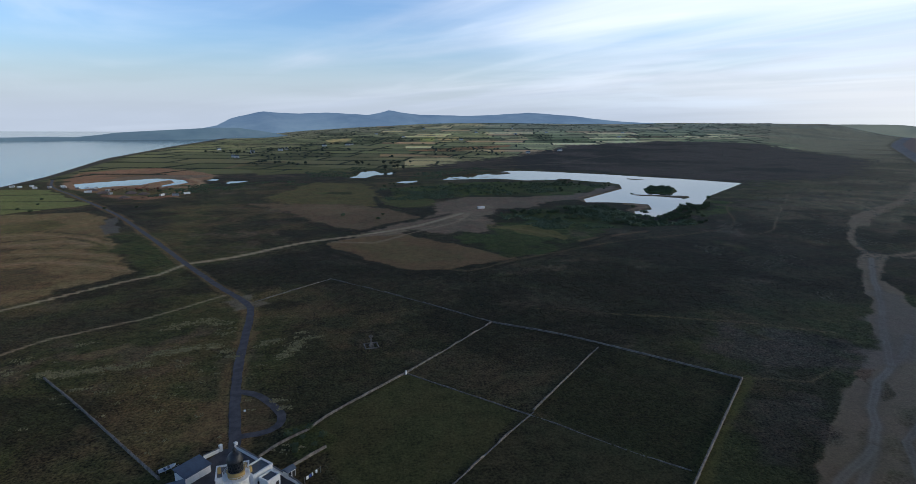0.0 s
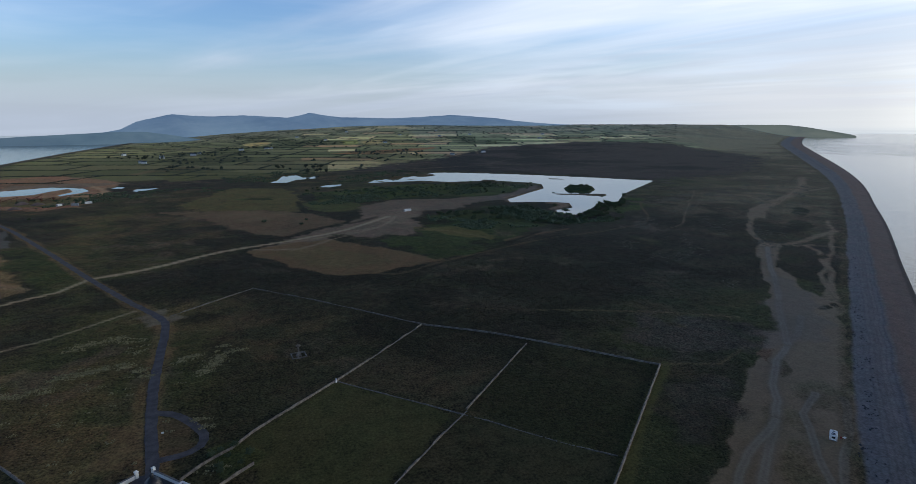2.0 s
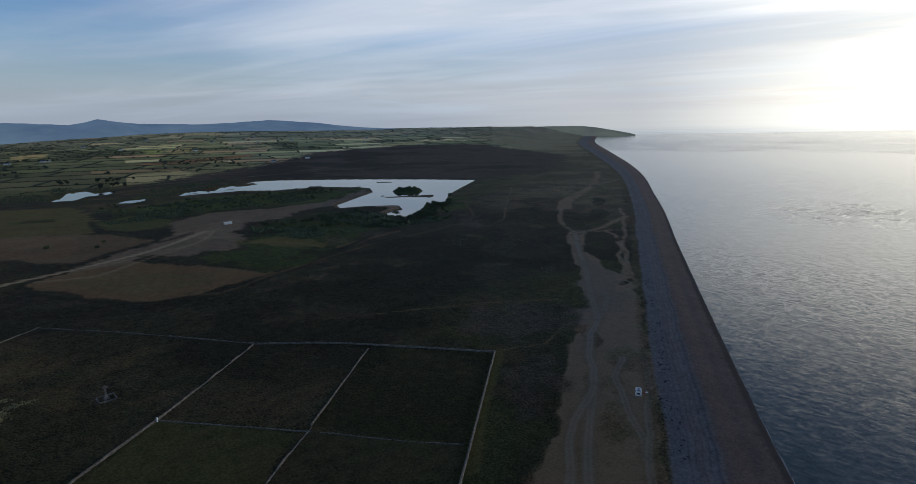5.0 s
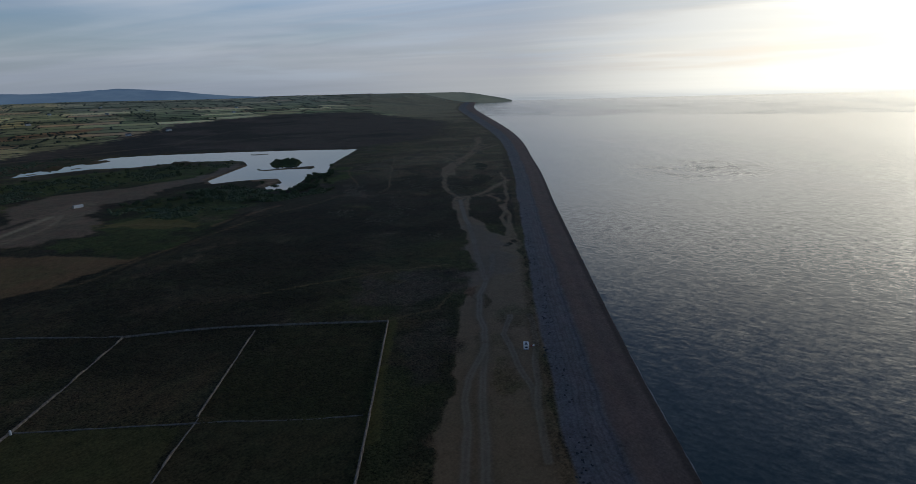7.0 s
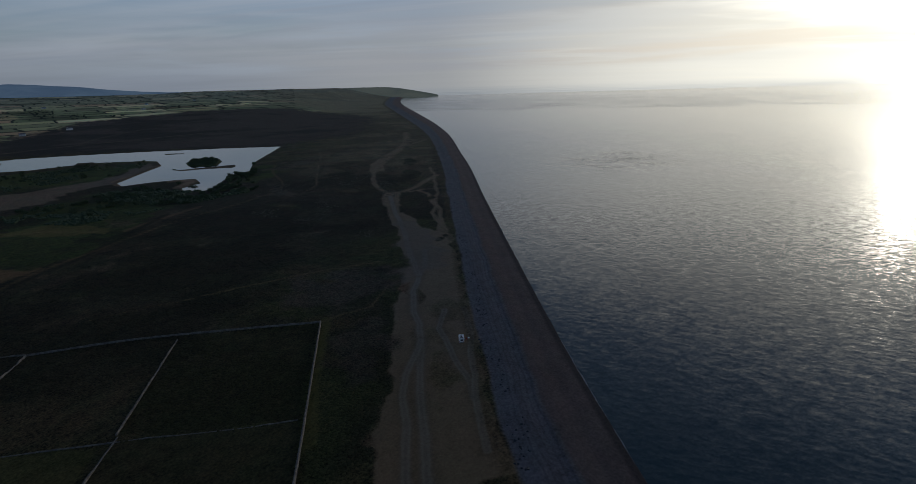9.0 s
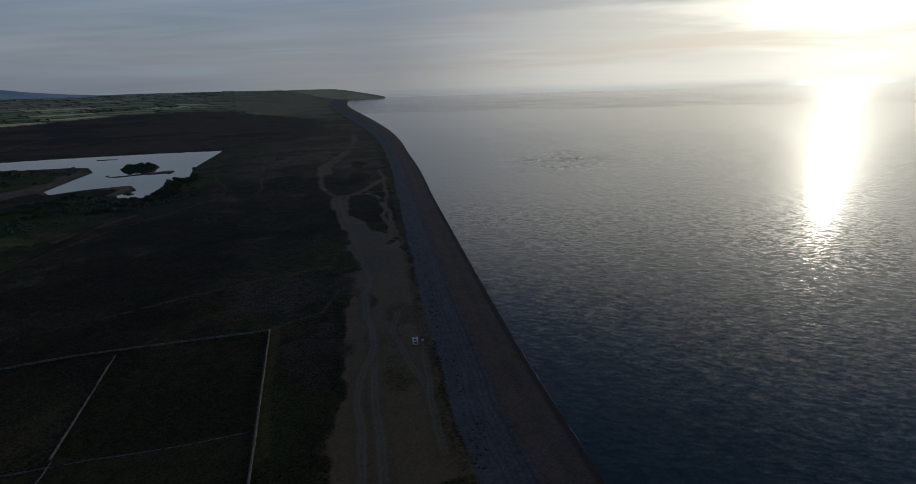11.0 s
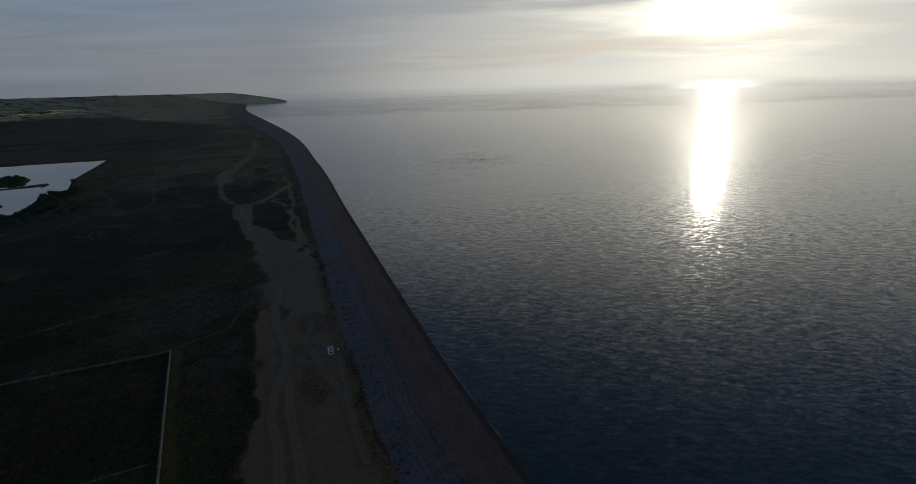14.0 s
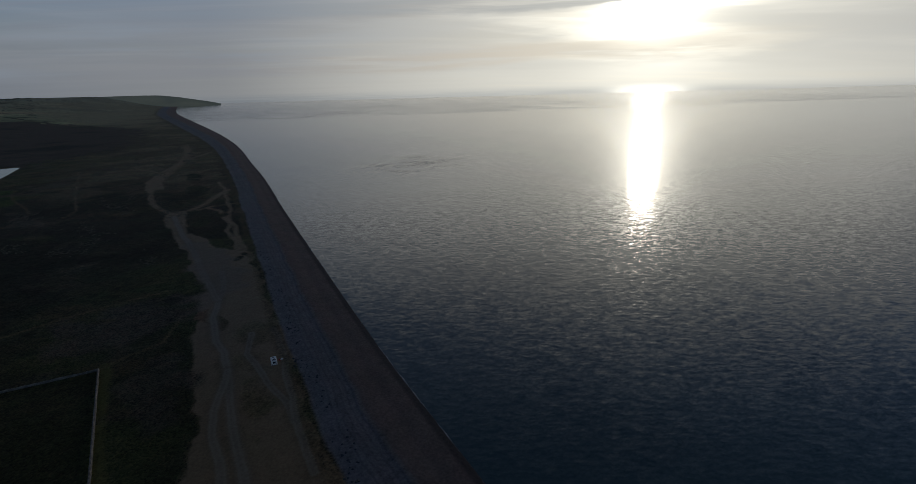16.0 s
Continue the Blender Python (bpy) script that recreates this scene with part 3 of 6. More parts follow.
    area(((-138, 241), (-124, 248), (-116, 258), (-114, 249), (-126, 239), (-134, 237)), (0.105, 0.084, 0.066), 0.6, 5, 0.7)
    area(((-97, 219), (-94, 228), (-87, 231), (-86, 225), (-94, 217)), (0.080, 0.066, 0.050), 0.6, 5, 0.7)
    area(((-500, 920), (-560, 1095), (-491, 1223), (-396, 1184), (-312, 1070), (-293, 882), (-272, 760), (-332, 762), (-422, 839)), (0.190, 0.130, 0.104), 0.5, 9)
    area(((-539, 1008), (-583, 1153), (-538, 1210), (-470, 1263), (-357, 1087), (-291, 929), (-287, 868), (-322, 943), (-410, 1048), (-463, 1012), (-496, 951)), (0.185, 0.118, 0.092), 0.6, 9)
    area(((-520, 1060), (-470, 1130), (-420, 1110), (-400, 1070), (-460, 1040)), (0.105, 0.080, 0.062), 0.7, 16, 0.8)
    area(((-415, 841), (-399, 868), (-383, 910), (-349, 875), (-305, 810), (-278, 771), (-306, 741), (-352, 762), (-389, 801)), (0.165, 0.100, 0.080), 0.8, 7, 0.9)
    strip(((-367, 1062), (-332, 1009), (-297, 940), (-292, 882), (-298, 869)), 5, (0.26, 0.20, 0.16), 0.3, 3, 0.8)
    area(((-470, 1000), (-420, 990), (-345, 1010), (-300, 1060), (-380, 1080), (-470, 1060)), GRAVEL, 0.5, 10, 0.7)
    area(((-400, 800), (-300, 780), (-290, 870), (-340, 880), (-400, 860)), SCRUB, 0.7, 10, 0.7)
    # old gravel land between the road and the lake
    area(((-116, 931), (-27, 893), (-9, 726), (-12, 658), (-50, 665), (-108, 667), (-159, 742)), (0.082, 0.078, 0.040), 0.5, 12)
    area(((-164, 689), (-124, 686), (-44, 672), (-12, 646), (39, 580), (3, 535), (-20, 506), (-59, 541), (-114, 628)), (0.105, 0.080, 0.062), 0.4, 9, 0.95)
    area(((-110, 660), (-60, 668), (-20, 640), (-30, 600), (-80, 610)), (0.125, 0.098, 0.074), 0.4, 16, 0.6)
    area(((-100, 790), (-55, 800), (-40, 770), (-85, 765)), SCRUB, 0.8, 12, 0.8)
    area(((10, 830), (150, 900), (300, 880), (345, 800), (261, 729), (209, 723), (158, 712), (107, 725), (60, 745), (10, 745)), SCRUB, 0.8, 12)
    area(((-9, 726), (24, 758), (62, 705), (65, 658), (26, 638), (-2, 666)), (0.058, 0.068, 0.030), 0.5, 6)
    strip(((-13, 744), (-9, 683), (8, 630), (30, 596), (57, 587)), 3.0, (0.024, 0.028, 0.018), 0.7, 2.0, 0.9)
    area(((63, 674), (107, 725), (158, 712), (209, 723), (261, 729), (366, 833), (355, 794), (261, 687), (200, 665), (169, 618), (137, 621), (112, 577), (99, 487), (86, 477), (70, 493), (51, 478), (30, 501), (1, 474),
          (-23, 454), (-45, 459), (-19, 491), (21, 544), (57, 587)), (0.130, 0.105, 0.098), 0.45, 8, 0.95)
    area(((60, 600), (100, 640), (130, 650), (120, 590), (95, 540), (70, 560)), (0.165, 0.135, 0.124), 0.45, 12, 0.7)
    area(((-47, 460), (-19, 477), (18, 484), (49, 441), (93, 390), (70, 370), (43, 359), (15, 363), (-13, 391), (-39, 433)), (0.118, 0.084, 0.056), 0.35, 4, 0.95)
    area(((-30, 440), (10, 455), (40, 415), (60, 385), (20, 380), (-5, 400)), (0.100, 0.088, 0.052), 0.4, 18, 0.6)
    area(((121, 573), (173, 616), (227, 634), (281, 622), (222, 491), (168, 435), (127, 398), (91, 395), (67, 435), (55, 469), (69, 485), (94, 472)), (0.036, 0.054, 0.022), 0.75, 9, 0.95)
    area(((100, 519), (144, 514), (160, 459), (150, 441), (121, 481)), (0.098, 0.092, 0.042), 0.45, 6, 0.85)
    strip(((100, 505), (130, 490), (150, 455)), 2.2, (0.135, 0.110, 0.066), 0.4, 2.0, 0.6)
    strip(((165, 437), (183, 448), (207, 459), (240, 470)), 2.4, (0.125, 0.088, 0.062), 0.5, 2.0, 0.8)
    strip(((-61, 445), (-45, 426), (-17, 389), (15, 361), (44, 352), (79, 365), (108, 383), (147, 415), (210, 467)), 2.4, (0.019, 0.020, 0.014), 0.6, 1.8, 0.9)
    strip(((71, 591), (48, 565), (21, 553), (-9, 521), (-23, 498)), 3.2, (0.024, 0.024, 0.018), 0.6, 2.0, 0.85)
    strip(((-47, 462), (-9, 453), (12, 476), (36, 502), (71, 538), (93, 592)), 1.8, TRACKS, 0.3, 2.0, 0.4)
    area(((262, 690), (281, 721), (306, 736), (345, 735), (340, 715), (317, 722), (290, 716)), EARTH, 0.45, 6, 0.9)
    area(((330, 570), (420, 660), (440, 640), (380, 560), (340, 545)), SCRUB, 0.8, 8)
    area(ISLAND, SCRUB, 0.8, 3)
    area(SPIT, (0.100, 0.078, 0.062), 0.4, 2)
    for reed in REEDS:
        area(reed, (0.060, 0.052, 0.036), 0.7, 4)
    area(((250, 662), (258, 702), (322, 757), (360, 800), (340, 740), (290, 700), (275, 670)), EARTH, 0.4, 5)
    strip(((283, 588), (300, 605), (318, 621), (300, 638)), 7, EARTH, 0.4, 3)
    # shore of the gravel lake
    lay(0.7 * ease(-np.abs(area_distance(x, y, LAKE) + 2), -4, -1), (0.06, 0.052, 0.040), 0.5)
    # walled fields by the lighthouse
    area(((-28, 167), (7, 206), (46, 169), (26, 144), (-6, 126)), (0.053, 0.057, 0.028), 0.4, 3, 0.9, False)
    area(((46, 169), (87, 131), (70, 108), (20, 138)), (0.042, 0.042, 0.027), 0.5, 3, 0.8, False)
    area(((7, 206), (52, 257), (94, 220), (50, 170)), (0.055, 0.050, 0.036), 0.7, 3, 0.7, False)
    area(((94, 220), (139, 183), (87, 131), (50, 170)), (0.032, 0.034, 0.020), 0.7, 3, 0.9, False)
    strip(((142, 184), (110, 150), (81, 118)), 2.0, (0.075, 0.078, 0.035), 0.4)
    area(((-35, 169), (-26.5, 172.5), (-16.7, 162), (-19.8, 153.8), (-28.3, 152)), (0.045, 0.056, 0.026), 0.6, 2, 0.9, False)
    area(((-66, 190), (-58, 200), (-50.5, 172), (-54, 162), (-68, 166)), BROWN, 0.4, 6, 0.75)
    area(((-62, 196), (-42, 190), (-40, 170), (-56, 166)), (0.075, 0.060, 0.042), 0.4, 3, 0.8, False)
    area(((-100, 190), (-70, 200), (-60, 160), (-75, 150)), BROWN, 0.5, 14, 0.3)
    strip(ROAD, 4.4, BROWN, 0.6, 1.6, 0.75, 0.5)
    area(((-92, 305), (-80, 318), (-70, 300), (-80, 292)), GRAVEL, 0.4, 4, 0.7)
    area(((-74, 262), (-58, 262), (-62, 250), (-70, 246)), BROWN, 0.4, 4, 0.8)
    # paths over the heath
    strip(((-142, 398), (-114, 415), (-69, 460), (-21, 486), (34, 527), (84, 592)), 2.5, (0.262, 0.230, 0.204), 0.22, 1.3, 1.0, 0.04)
    strip(((-22, 478), (20, 500), (60, 530)), 1.6, TRACKS, 0.3, 2.0, 0.35)
    strip(((-142, 396), (-150, 370), (-168, 353), (-206, 307), (-240, 270)), 1.7, TRACKS, 0.3, 0.8, 0.8, 0.08)
    strip(((-95, 320), (-124, 285), (-158, 261), (-172, 236)), 0.9, TRACKS, 0.3, 0.6, 0.7, 0.05)
    strip(((140, 184), (165, 178), (190, 190)), 0.8, PALE, 0.5, 0.8, 0.7)
    strip(((80, 275), (118, 262), (170, 245), (215, 222)), 0.7, PALE, 0.6, 0.8, 0.8)
    strip(((-30, 500), (40, 360), (100, 385), (190, 430), (330, 480), (400, 590), (440, 640)), 1.2, BROWN, 0.6, 1.2, 0.6)
    # sand flats behind the beach
    area(((76, 84), (97, 106), (108, 116), (119, 124), (131, 133), (144, 144), (160, 160), (174, 171), (184, 177), (193, 180), (208, 191), (223, 206), (243, 231), (263, 255), (285, 278), (307, 299), (318, 294), (290, 252), (283, 222),
          (247, 189), (210, 156), (181, 132), (157, 111), (131, 90), (104, 62)), SAND, 0.16, 2.4, 0.97)
    area(((97, 106), (119, 124), (144, 144), (160, 160), (174, 171), (190, 178), (182, 168), (165, 152), (140, 132), (112, 104)), (0.165, 0.122, 0.096), 0.18, 6, 0.7)
    for points, half in ((((307, 294), (335, 324), (368, 361)), 5.0), (((368, 361), (387, 392), (425, 440), (492, 501)), 2.6), (((470, 478), (515, 520), (558, 551)), 9.0), (((335, 324), (352, 345), (372, 360)), 8.0),
                         (((375, 363), (390, 358), (427, 372), (476, 390)), 3.0), (((440, 372), (476, 394), (520, 436)), 1.6), (((397, 349), (383, 325), (361, 299), (342, 277), (306, 249), (271, 223), (249, 209)), 2.0),
                         (((390, 352), (406, 350), (419, 335)), 1.8), (((306, 249), (330, 275), (352, 288), (400, 330), (470, 388)), 1.8), (((271, 223), (285, 228), (318, 256)), 1.6), (((567, 560), (592, 622), (580, 646)), 1.6),
                         (((576, 569), (679, 626), (785, 668)), 3.5), (((572, 640), (600, 640), (640, 640)), 1.5), (((572, 704), (456, 572), (366, 466), (340, 450)), 0.9)):
        strip(points, half, SAND, 0.3, 1.3, 0.85 if half > 1.55 else 0.5, 0.5)
    strip(((560, 550), (640, 600), (760, 690), (900, 820)), 6, SAND, 0.5, 5, 0.8)
    strip(((560, 550), (620, 640), (600, 700)), 1.5, PALE, 0.5)
    # heath-covered dunes between the paths
    for cx, cy, long, wide in ((414, 400, 24, 9), (478, 432, 30, 12), (550, 495, 34, 10), (350, 316, 17, 10), (374, 312, 9, 5), (270, 223, 6, 3.5), (279, 224, 4, 2.5), (302, 252, 9, 3.5)):
        along, off = (wx - cx + wy - cy) / 1.4142, (wx - cx - wy + cy) / 1.4142
        lay(ease(-np.hypot(along / long, off / wide), -1.12, -0.85), HEATH, 0.8)
    area(((164, 242), (181, 227), (209, 210), (201, 194), (173, 185), (154, 187), (146, 210)), (0.066, 0.058, 0.056), 0.85, 16, 0.8)
    area(((132, 166), (151, 168), (155, 159), (140, 143), (119, 133), (114, 141)), (0.056, 0.050, 0.048), 0.85, 14, 0.7)
    bare = ease(fractal(x, y, 22, 51), 0.58, 0.70) * ease(fractal(x, y, 110, 53), 0.46, 0.60) * ease(r, 190, 260) * ease(-r, -1500, -1000) * ease(tint[:, 3], 0.6, 0.75)
    lay(0.65 * bare, (0.080, 0.070, 0.062), 0.8)
    lay(0.8 * ease(fractal(x, y, 60, 55), 0.50, 0.62) * ease(r, 150, 260) * ease(-r, -900, -700) * ease(tint[:, 3], 0.6, 0.75), (0.020, 0.021, 0.016), 0.8)
    area(((60, 285), (110, 262), (130, 280), (90, 300)), (0.055, 0.050, 0.042), 0.8, 12, 0.5)
    # worn wheel tracks in the sand
    area(((137, 120), (145, 126), (150, 126), (142, 117), (129, 106), (117, 97), (113, 98)), (0.098, 0.082, 0.052), 0.5, 6, 0.8)
    area(((181, 154), (193, 152), (183, 138), (173, 133), (167, 139)), (0.105, 0.088, 0.060), 0.5, 8, 0.7)
    area(((168, 146), (160, 130), (140, 112), (125, 98), (135, 108), (152, 128)), (0.115, 0.092, 0.062), 0.45, 8, 0.6)
    area(((191, 174), (199, 177), (196, 171), (184, 164), (181, 163)), (0.072, 0.062, 0.042), 0.6, 2, 0.9)
    area(((192, 183), (198, 185), (202, 183), (187, 173)), (0.125, 0.082, 0.060), 0.5, 2, 0.9)
    area(((171, 162), (163, 148), (150, 138), (140, 131), (152, 136), (166, 150)), (0.120, 0.092, 0.070), 0.45, 3, 0.7)
    for line, half in ((((248, 215), (223, 194), (200, 179), (191, 174), (184, 168), (172, 158), (162, 145), (151, 135), (134, 121), (121, 110), (110, 100), (96, 86), (70, 62)), 1.5), (((151, 135), (137, 127), (125, 121), (115, 113), (105, 102), (92, 90), (72, 72)), 1.2),
                       (((180, 146), (163, 135), (150, 119), (142, 109), (134, 98), (127, 92)), 0.6), (((186, 140), (179, 133), (168, 123), (154, 112), (140, 101), (128, 92), (108, 74)), 0.7), (((211, 187), (232, 212), (262, 244), (300, 285), (335, 324), (362, 354)), 1.9)):
        path = smooth_line(line, 12)
        only = close_to(path, half + 6)
        d = line_distance(x[only] + 0.25 * (wx - x)[only], y[only] + 0.25 * (wy - y)[only], path)
        lay(0.5 * ease(-d, -half - 3.6, -half), (0.128, 0.096, 0.074), 0.2, only)
        lay(0.8 * ease(-d, -half - 1.2, -half + 1.2), (0.176, 0.152, 0.146), 0.14, only)
        lay(0.55 * ease(-np.abs(d - 0.85), -0.7, -0.1), (0.215, 0.186, 0.170), 0.12, only)
    area(((200, 185), (238, 225), (290, 280), (300, 268), (262, 215), (230, 180)), (0.150, 0.122, 0.112), 0.2, 8, 0.6)
    area(((-287, 592), (-282, 608), (-240, 523), (-248, 515)), (0.075, 0.080, 0.095), 0.3, 2, 0.9)
    # beach: grassy rim, grey shingle, brown lower beach, dark waterline
    spread = np.interp(r, (600, 900, 1640, 3000), (1.0, 1.1, 1.9, 2.8))
    rim = shore / spread + 3.5 * (fractal(x, y, 25, 61) - 0.5)
    west = ease(az, 30, 36)
    lay(west * 0.55 * ease(-np.abs(rim - 35), -4, -1), (0.082, 0.068, 0.044), 0.7)
    lay(west * ease(-rim, -33.5, -31.5), SHINGLE, 0.30)
    lay(west * 0.55 * ease(np.sin(rim * 1.1 + 2 * fractal(x, y, 60, 62)), 0.2, 0.9) * ease(-rim, -30, -22), (0.135, 0.122, 0.130), 0.3)
    lay(west * 0.35 * ease(np.sin(rim * 3.1 + 3 * fractal(x, y, 90, 63)), 0.3, 0.9) * ease(-rim, -30, -26), (0.072, 0.070, 0.080), 0.3)
    lay(west * 0.9 * ease(-rim, -18.5, -15.5), WET, 0.25)
    lay(west * 0.5 * ease(-np.abs(rim - 17), -0.9, -0.3), (0.20, 0.165, 0.14), 0.3)
    lay(west * 0.7 * ease(-shore, -2.2, -0.5), (0.065, 0.052, 0.045), 0.2)
    lay(ease(-rim, -24, -16) * (1 - west), (0.055, 0.052, 0.048), 0.3)
    # growth and sand lean to warm tones; the shingle stays grey
    grey = (west * ease(-rim, -33.5, -31.5))[:, None]
    heather = (ease(x - 0.15 * y, 90, 170))[:, None]
    growth = np.array((1.80, 1.48, 0.98)) * (1 - heather) + np.array((1.62, 1.45, 1.15)) * heather
    tint[:, :3] *= growth * (1 - grey) + np.array((1.27, 1.20, 1.10)) * grey
    return tint


def sheet(name, x, y, z, faces, mat, smooth=True):
    mesh = bpy.data.meshes.new(name)
    mesh.vertices.add(len(x))
    mesh.vertices.foreach_set("co", np.stack([x, y, z], 1).astype(np.float32).ravel())
    faces = np.asarray(faces, np.int32)
    mesh.loops.add(faces.size)
    mesh.loops.foreach_set("vertex_index", faces.ravel())
    mesh.polygons.add(len(faces))
    mesh.polygons.foreach_set("loop_start", np.arange(0, faces.size, faces.shape[1], dtype=np.int32))
    mesh.update(calc_edges=True)
    mesh.polygons.foreach_set("use_smooth", np.full(len(faces), smooth))
    mesh.materials.append(mat)
    mesh.validate()
    return new(name, mesh)


def ring_faces(rows, cols, closed):
    i, j = np.meshgrid(np.arange(rows - 1), np.arange(cols if closed else cols - 1), indexing="ij")
    k = (j + 1) % cols
    return np.stack([i * cols + j, i * cols + k, (i + 1) * cols + k, (i + 1) * cols + j], -1).reshape(-1, 4)


def build_ground():
    # rings get wider with distance; the land side is finer than the open sea
    az = np.concatenate([np.arange(-36, 63, 0.115), np.arange(63, 84, 0.25), np.arange(84, 324, 1.5)])
    down = np.concatenate([np.array([89.8, 80, 70, 60, 52]), np.arange(43, 8, -0.10), np.arange(8, 1.13, -0.036)])
    r = 100 / np.tan(np.radians(down))
    rr, aa = np.meshgrid(r, np.radians(az), indexing="ij")
    x, y = (rr * np.sin(aa)).ravel(), (rr * np.cos(aa)).ravel()
    shore = area_distance(x, y, SHORE_AREA)
    ob = sheet("ground", x, y, ground_height(x, y, shore), ring_faces(len(r), len(az), True)[:, ::-1], M_GROUND)
    tint = np.full((x.size, 4), 0.05)
    land = np.flatnonzero(shore > -25)
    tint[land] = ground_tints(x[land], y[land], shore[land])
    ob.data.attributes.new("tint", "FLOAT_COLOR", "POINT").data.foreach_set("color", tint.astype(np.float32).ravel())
    tagged(ob, "dark heath, sand flats, shingle beach and patchwork fields", "ground", kind="structure")


def build_water():
    r = np.concatenate([np.linspace(0, 400, 30)[1:], np.geomspace(420, 60000, 64)])
    az = np.radians(np.arange(0, 360, 2.0))
    rr, aa = np.meshgrid(r, az, indexing="ij")
    ob = sheet("sea", (rr * np.sin(aa)).ravel(), (rr * np.cos(aa)).ravel(), np.full(rr.size, SEA_LEVEL), ring_faces(len(r), len(az), True)[:, ::-1], M_SEA)
    tagged(ob, "calm grey-blue sea with low ripples and sun glitter", "sea", kind="structure")
    for name, points, z in POOLS:
        line = np.array(points, float)
        bm = bmesh.new()
        lo, hi = line.min(0) - 14, line.max(0) + 14
        bm.faces.new([bm.verts.new((px, py, z)) for px, py in ((lo[0], lo[1]), (hi[0], lo[1]), (hi[0], hi[1]), (lo[0], hi[1]))])
        mesh = bpy.data.meshes.new(name)
        bm.to_mesh(mesh)
        mesh.materials.append(M_LAKE)
        tagged(new(name, mesh), "still grey water lying in an old gravel pit", "water", kind="structure")


build_ground()
build_water()


# ---- helpers for things ----
def z_at(x, y):
    return float(ground_height(np.array([x]), np.array([y]))[0])


def thing(name, x, y, z=None, turn=0.0, label="", category="", group="", kind=""):
    ob = new(name)
    ob.empty_display_size = 0.5
    ob.matrix_basis = pose(x, y, z_at(x, y) if z is None else z, 0, 0, turn)
    return tagged(ob, label, category, group, kind)


def part(name, bm, mat, parent, label=""):
    mesh = bpy.data.meshes.new(name)
    bmesh.ops.recalc_face_normals(bm, faces=bm.faces)
    bm.to_mesh(mesh)
    bm.free()
    mesh.materials.append(mat)
    ob = new(name, mesh)
    ob.parent = parent
    return tagged(ob, label)


def box(bm, x0, x1, y0, y1, z0, z1):
    v = [bm.verts.new((x, y, z)) for z in (z0, z1) for x, y in ((x0, y0), (x1, y0), (x1, y1), (x0, y1))]
    for f in ((3, 2, 1, 0), (4, 5, 6, 7), (0, 1, 5, 4), (1, 2, 6, 5), (2, 3, 7, 6), (3, 0, 4, 7)):
        bm.faces.new([v[i] for i in f])
    return bm


def boxes(*dims, bevel=0.0):
    bm = bmesh.new()
    for d in dims:
        box(bm, *d)
    if bevel:
        bmesh.ops.bevel(bm, geom=bm.edges[:], offset=bevel, segments=2, affect="EDGES")
    return bm


def lathe(profile, n=24, caps=True):
    """A turned form: (radius, height) pairs from the bottom up."""
    bm = bmesh.new()
    rings = [[bm.verts.new((r * math.cos(2 * math.pi * k / n), r * math.sin(2 * math.pi * k / n), z)) for k in range(n)] for r, z in profile]
    for a, b in zip(rings, rings[1:]):
        for k in range(n):
            bm.faces.new((a[k], a[(k + 1) % n], b[(k + 1) % n], b[k]))
    if caps:
        bm.faces.new(rings[0][::-1])
        bm.faces.new(rings[-1])
    return bm


def rod(bm, a, b, r, n=6):
    a, b = Vector(a), Vector(b)
    q = (b - a).to_track_quat("Z", "Y")
    ends = [[bm.verts.new(p + q @ Vector((r * math.cos(2 * math.pi * k / n), r * math.sin(2 * math.pi * k / n), 0))) for k in range(n)] for p in (a, b)]
    for k in range(n):
        bm.faces.new((ends[0][k], ends[0][(k + 1) % n], ends[1][(k + 1) % n], ends[1][k]))
    bm.faces.new(ends[0][::-1]), bm.faces.new(ends[1])
    return bm


# ---- road ----
def ribbon(name, points, half, mat, lift, label):
    line = smooth_line(points, 3)
    d = np.gradient(line, axis=0)
    d /= np.linalg.norm(d, axis=1)[:, None]
    side = np.stack([d[:, 1], -d[:, 0]], 1)
    offs = np.linspace(-half, half, 5)
    rag = np.array([[random.uniform(-0.25, 0.25), 0, 0, 0, random.uniform(-0.25, 0.25)] for _ in line])
    p = line[:, None] + side[:, None] * (offs + rag)[:, :, None]
    x, y = p[..., 0].ravel(), p[..., 1].ravel()
    ob = sheet(name, x, y, ground_height(x, y) + lift, ring_faces(len(line), 5, False), mat)
    return tagged(ob, label, "road", kind="structure")


ribbon("road", ROAD, 1.9, M_ASPHALT, 0.12, "narrow worn grey asphalt road over the heath")
ribbon("road_loop", LOOP, 1.6, M_ASPHALT, 0.10, "curved grey asphalt turning loop by the lighthouse")


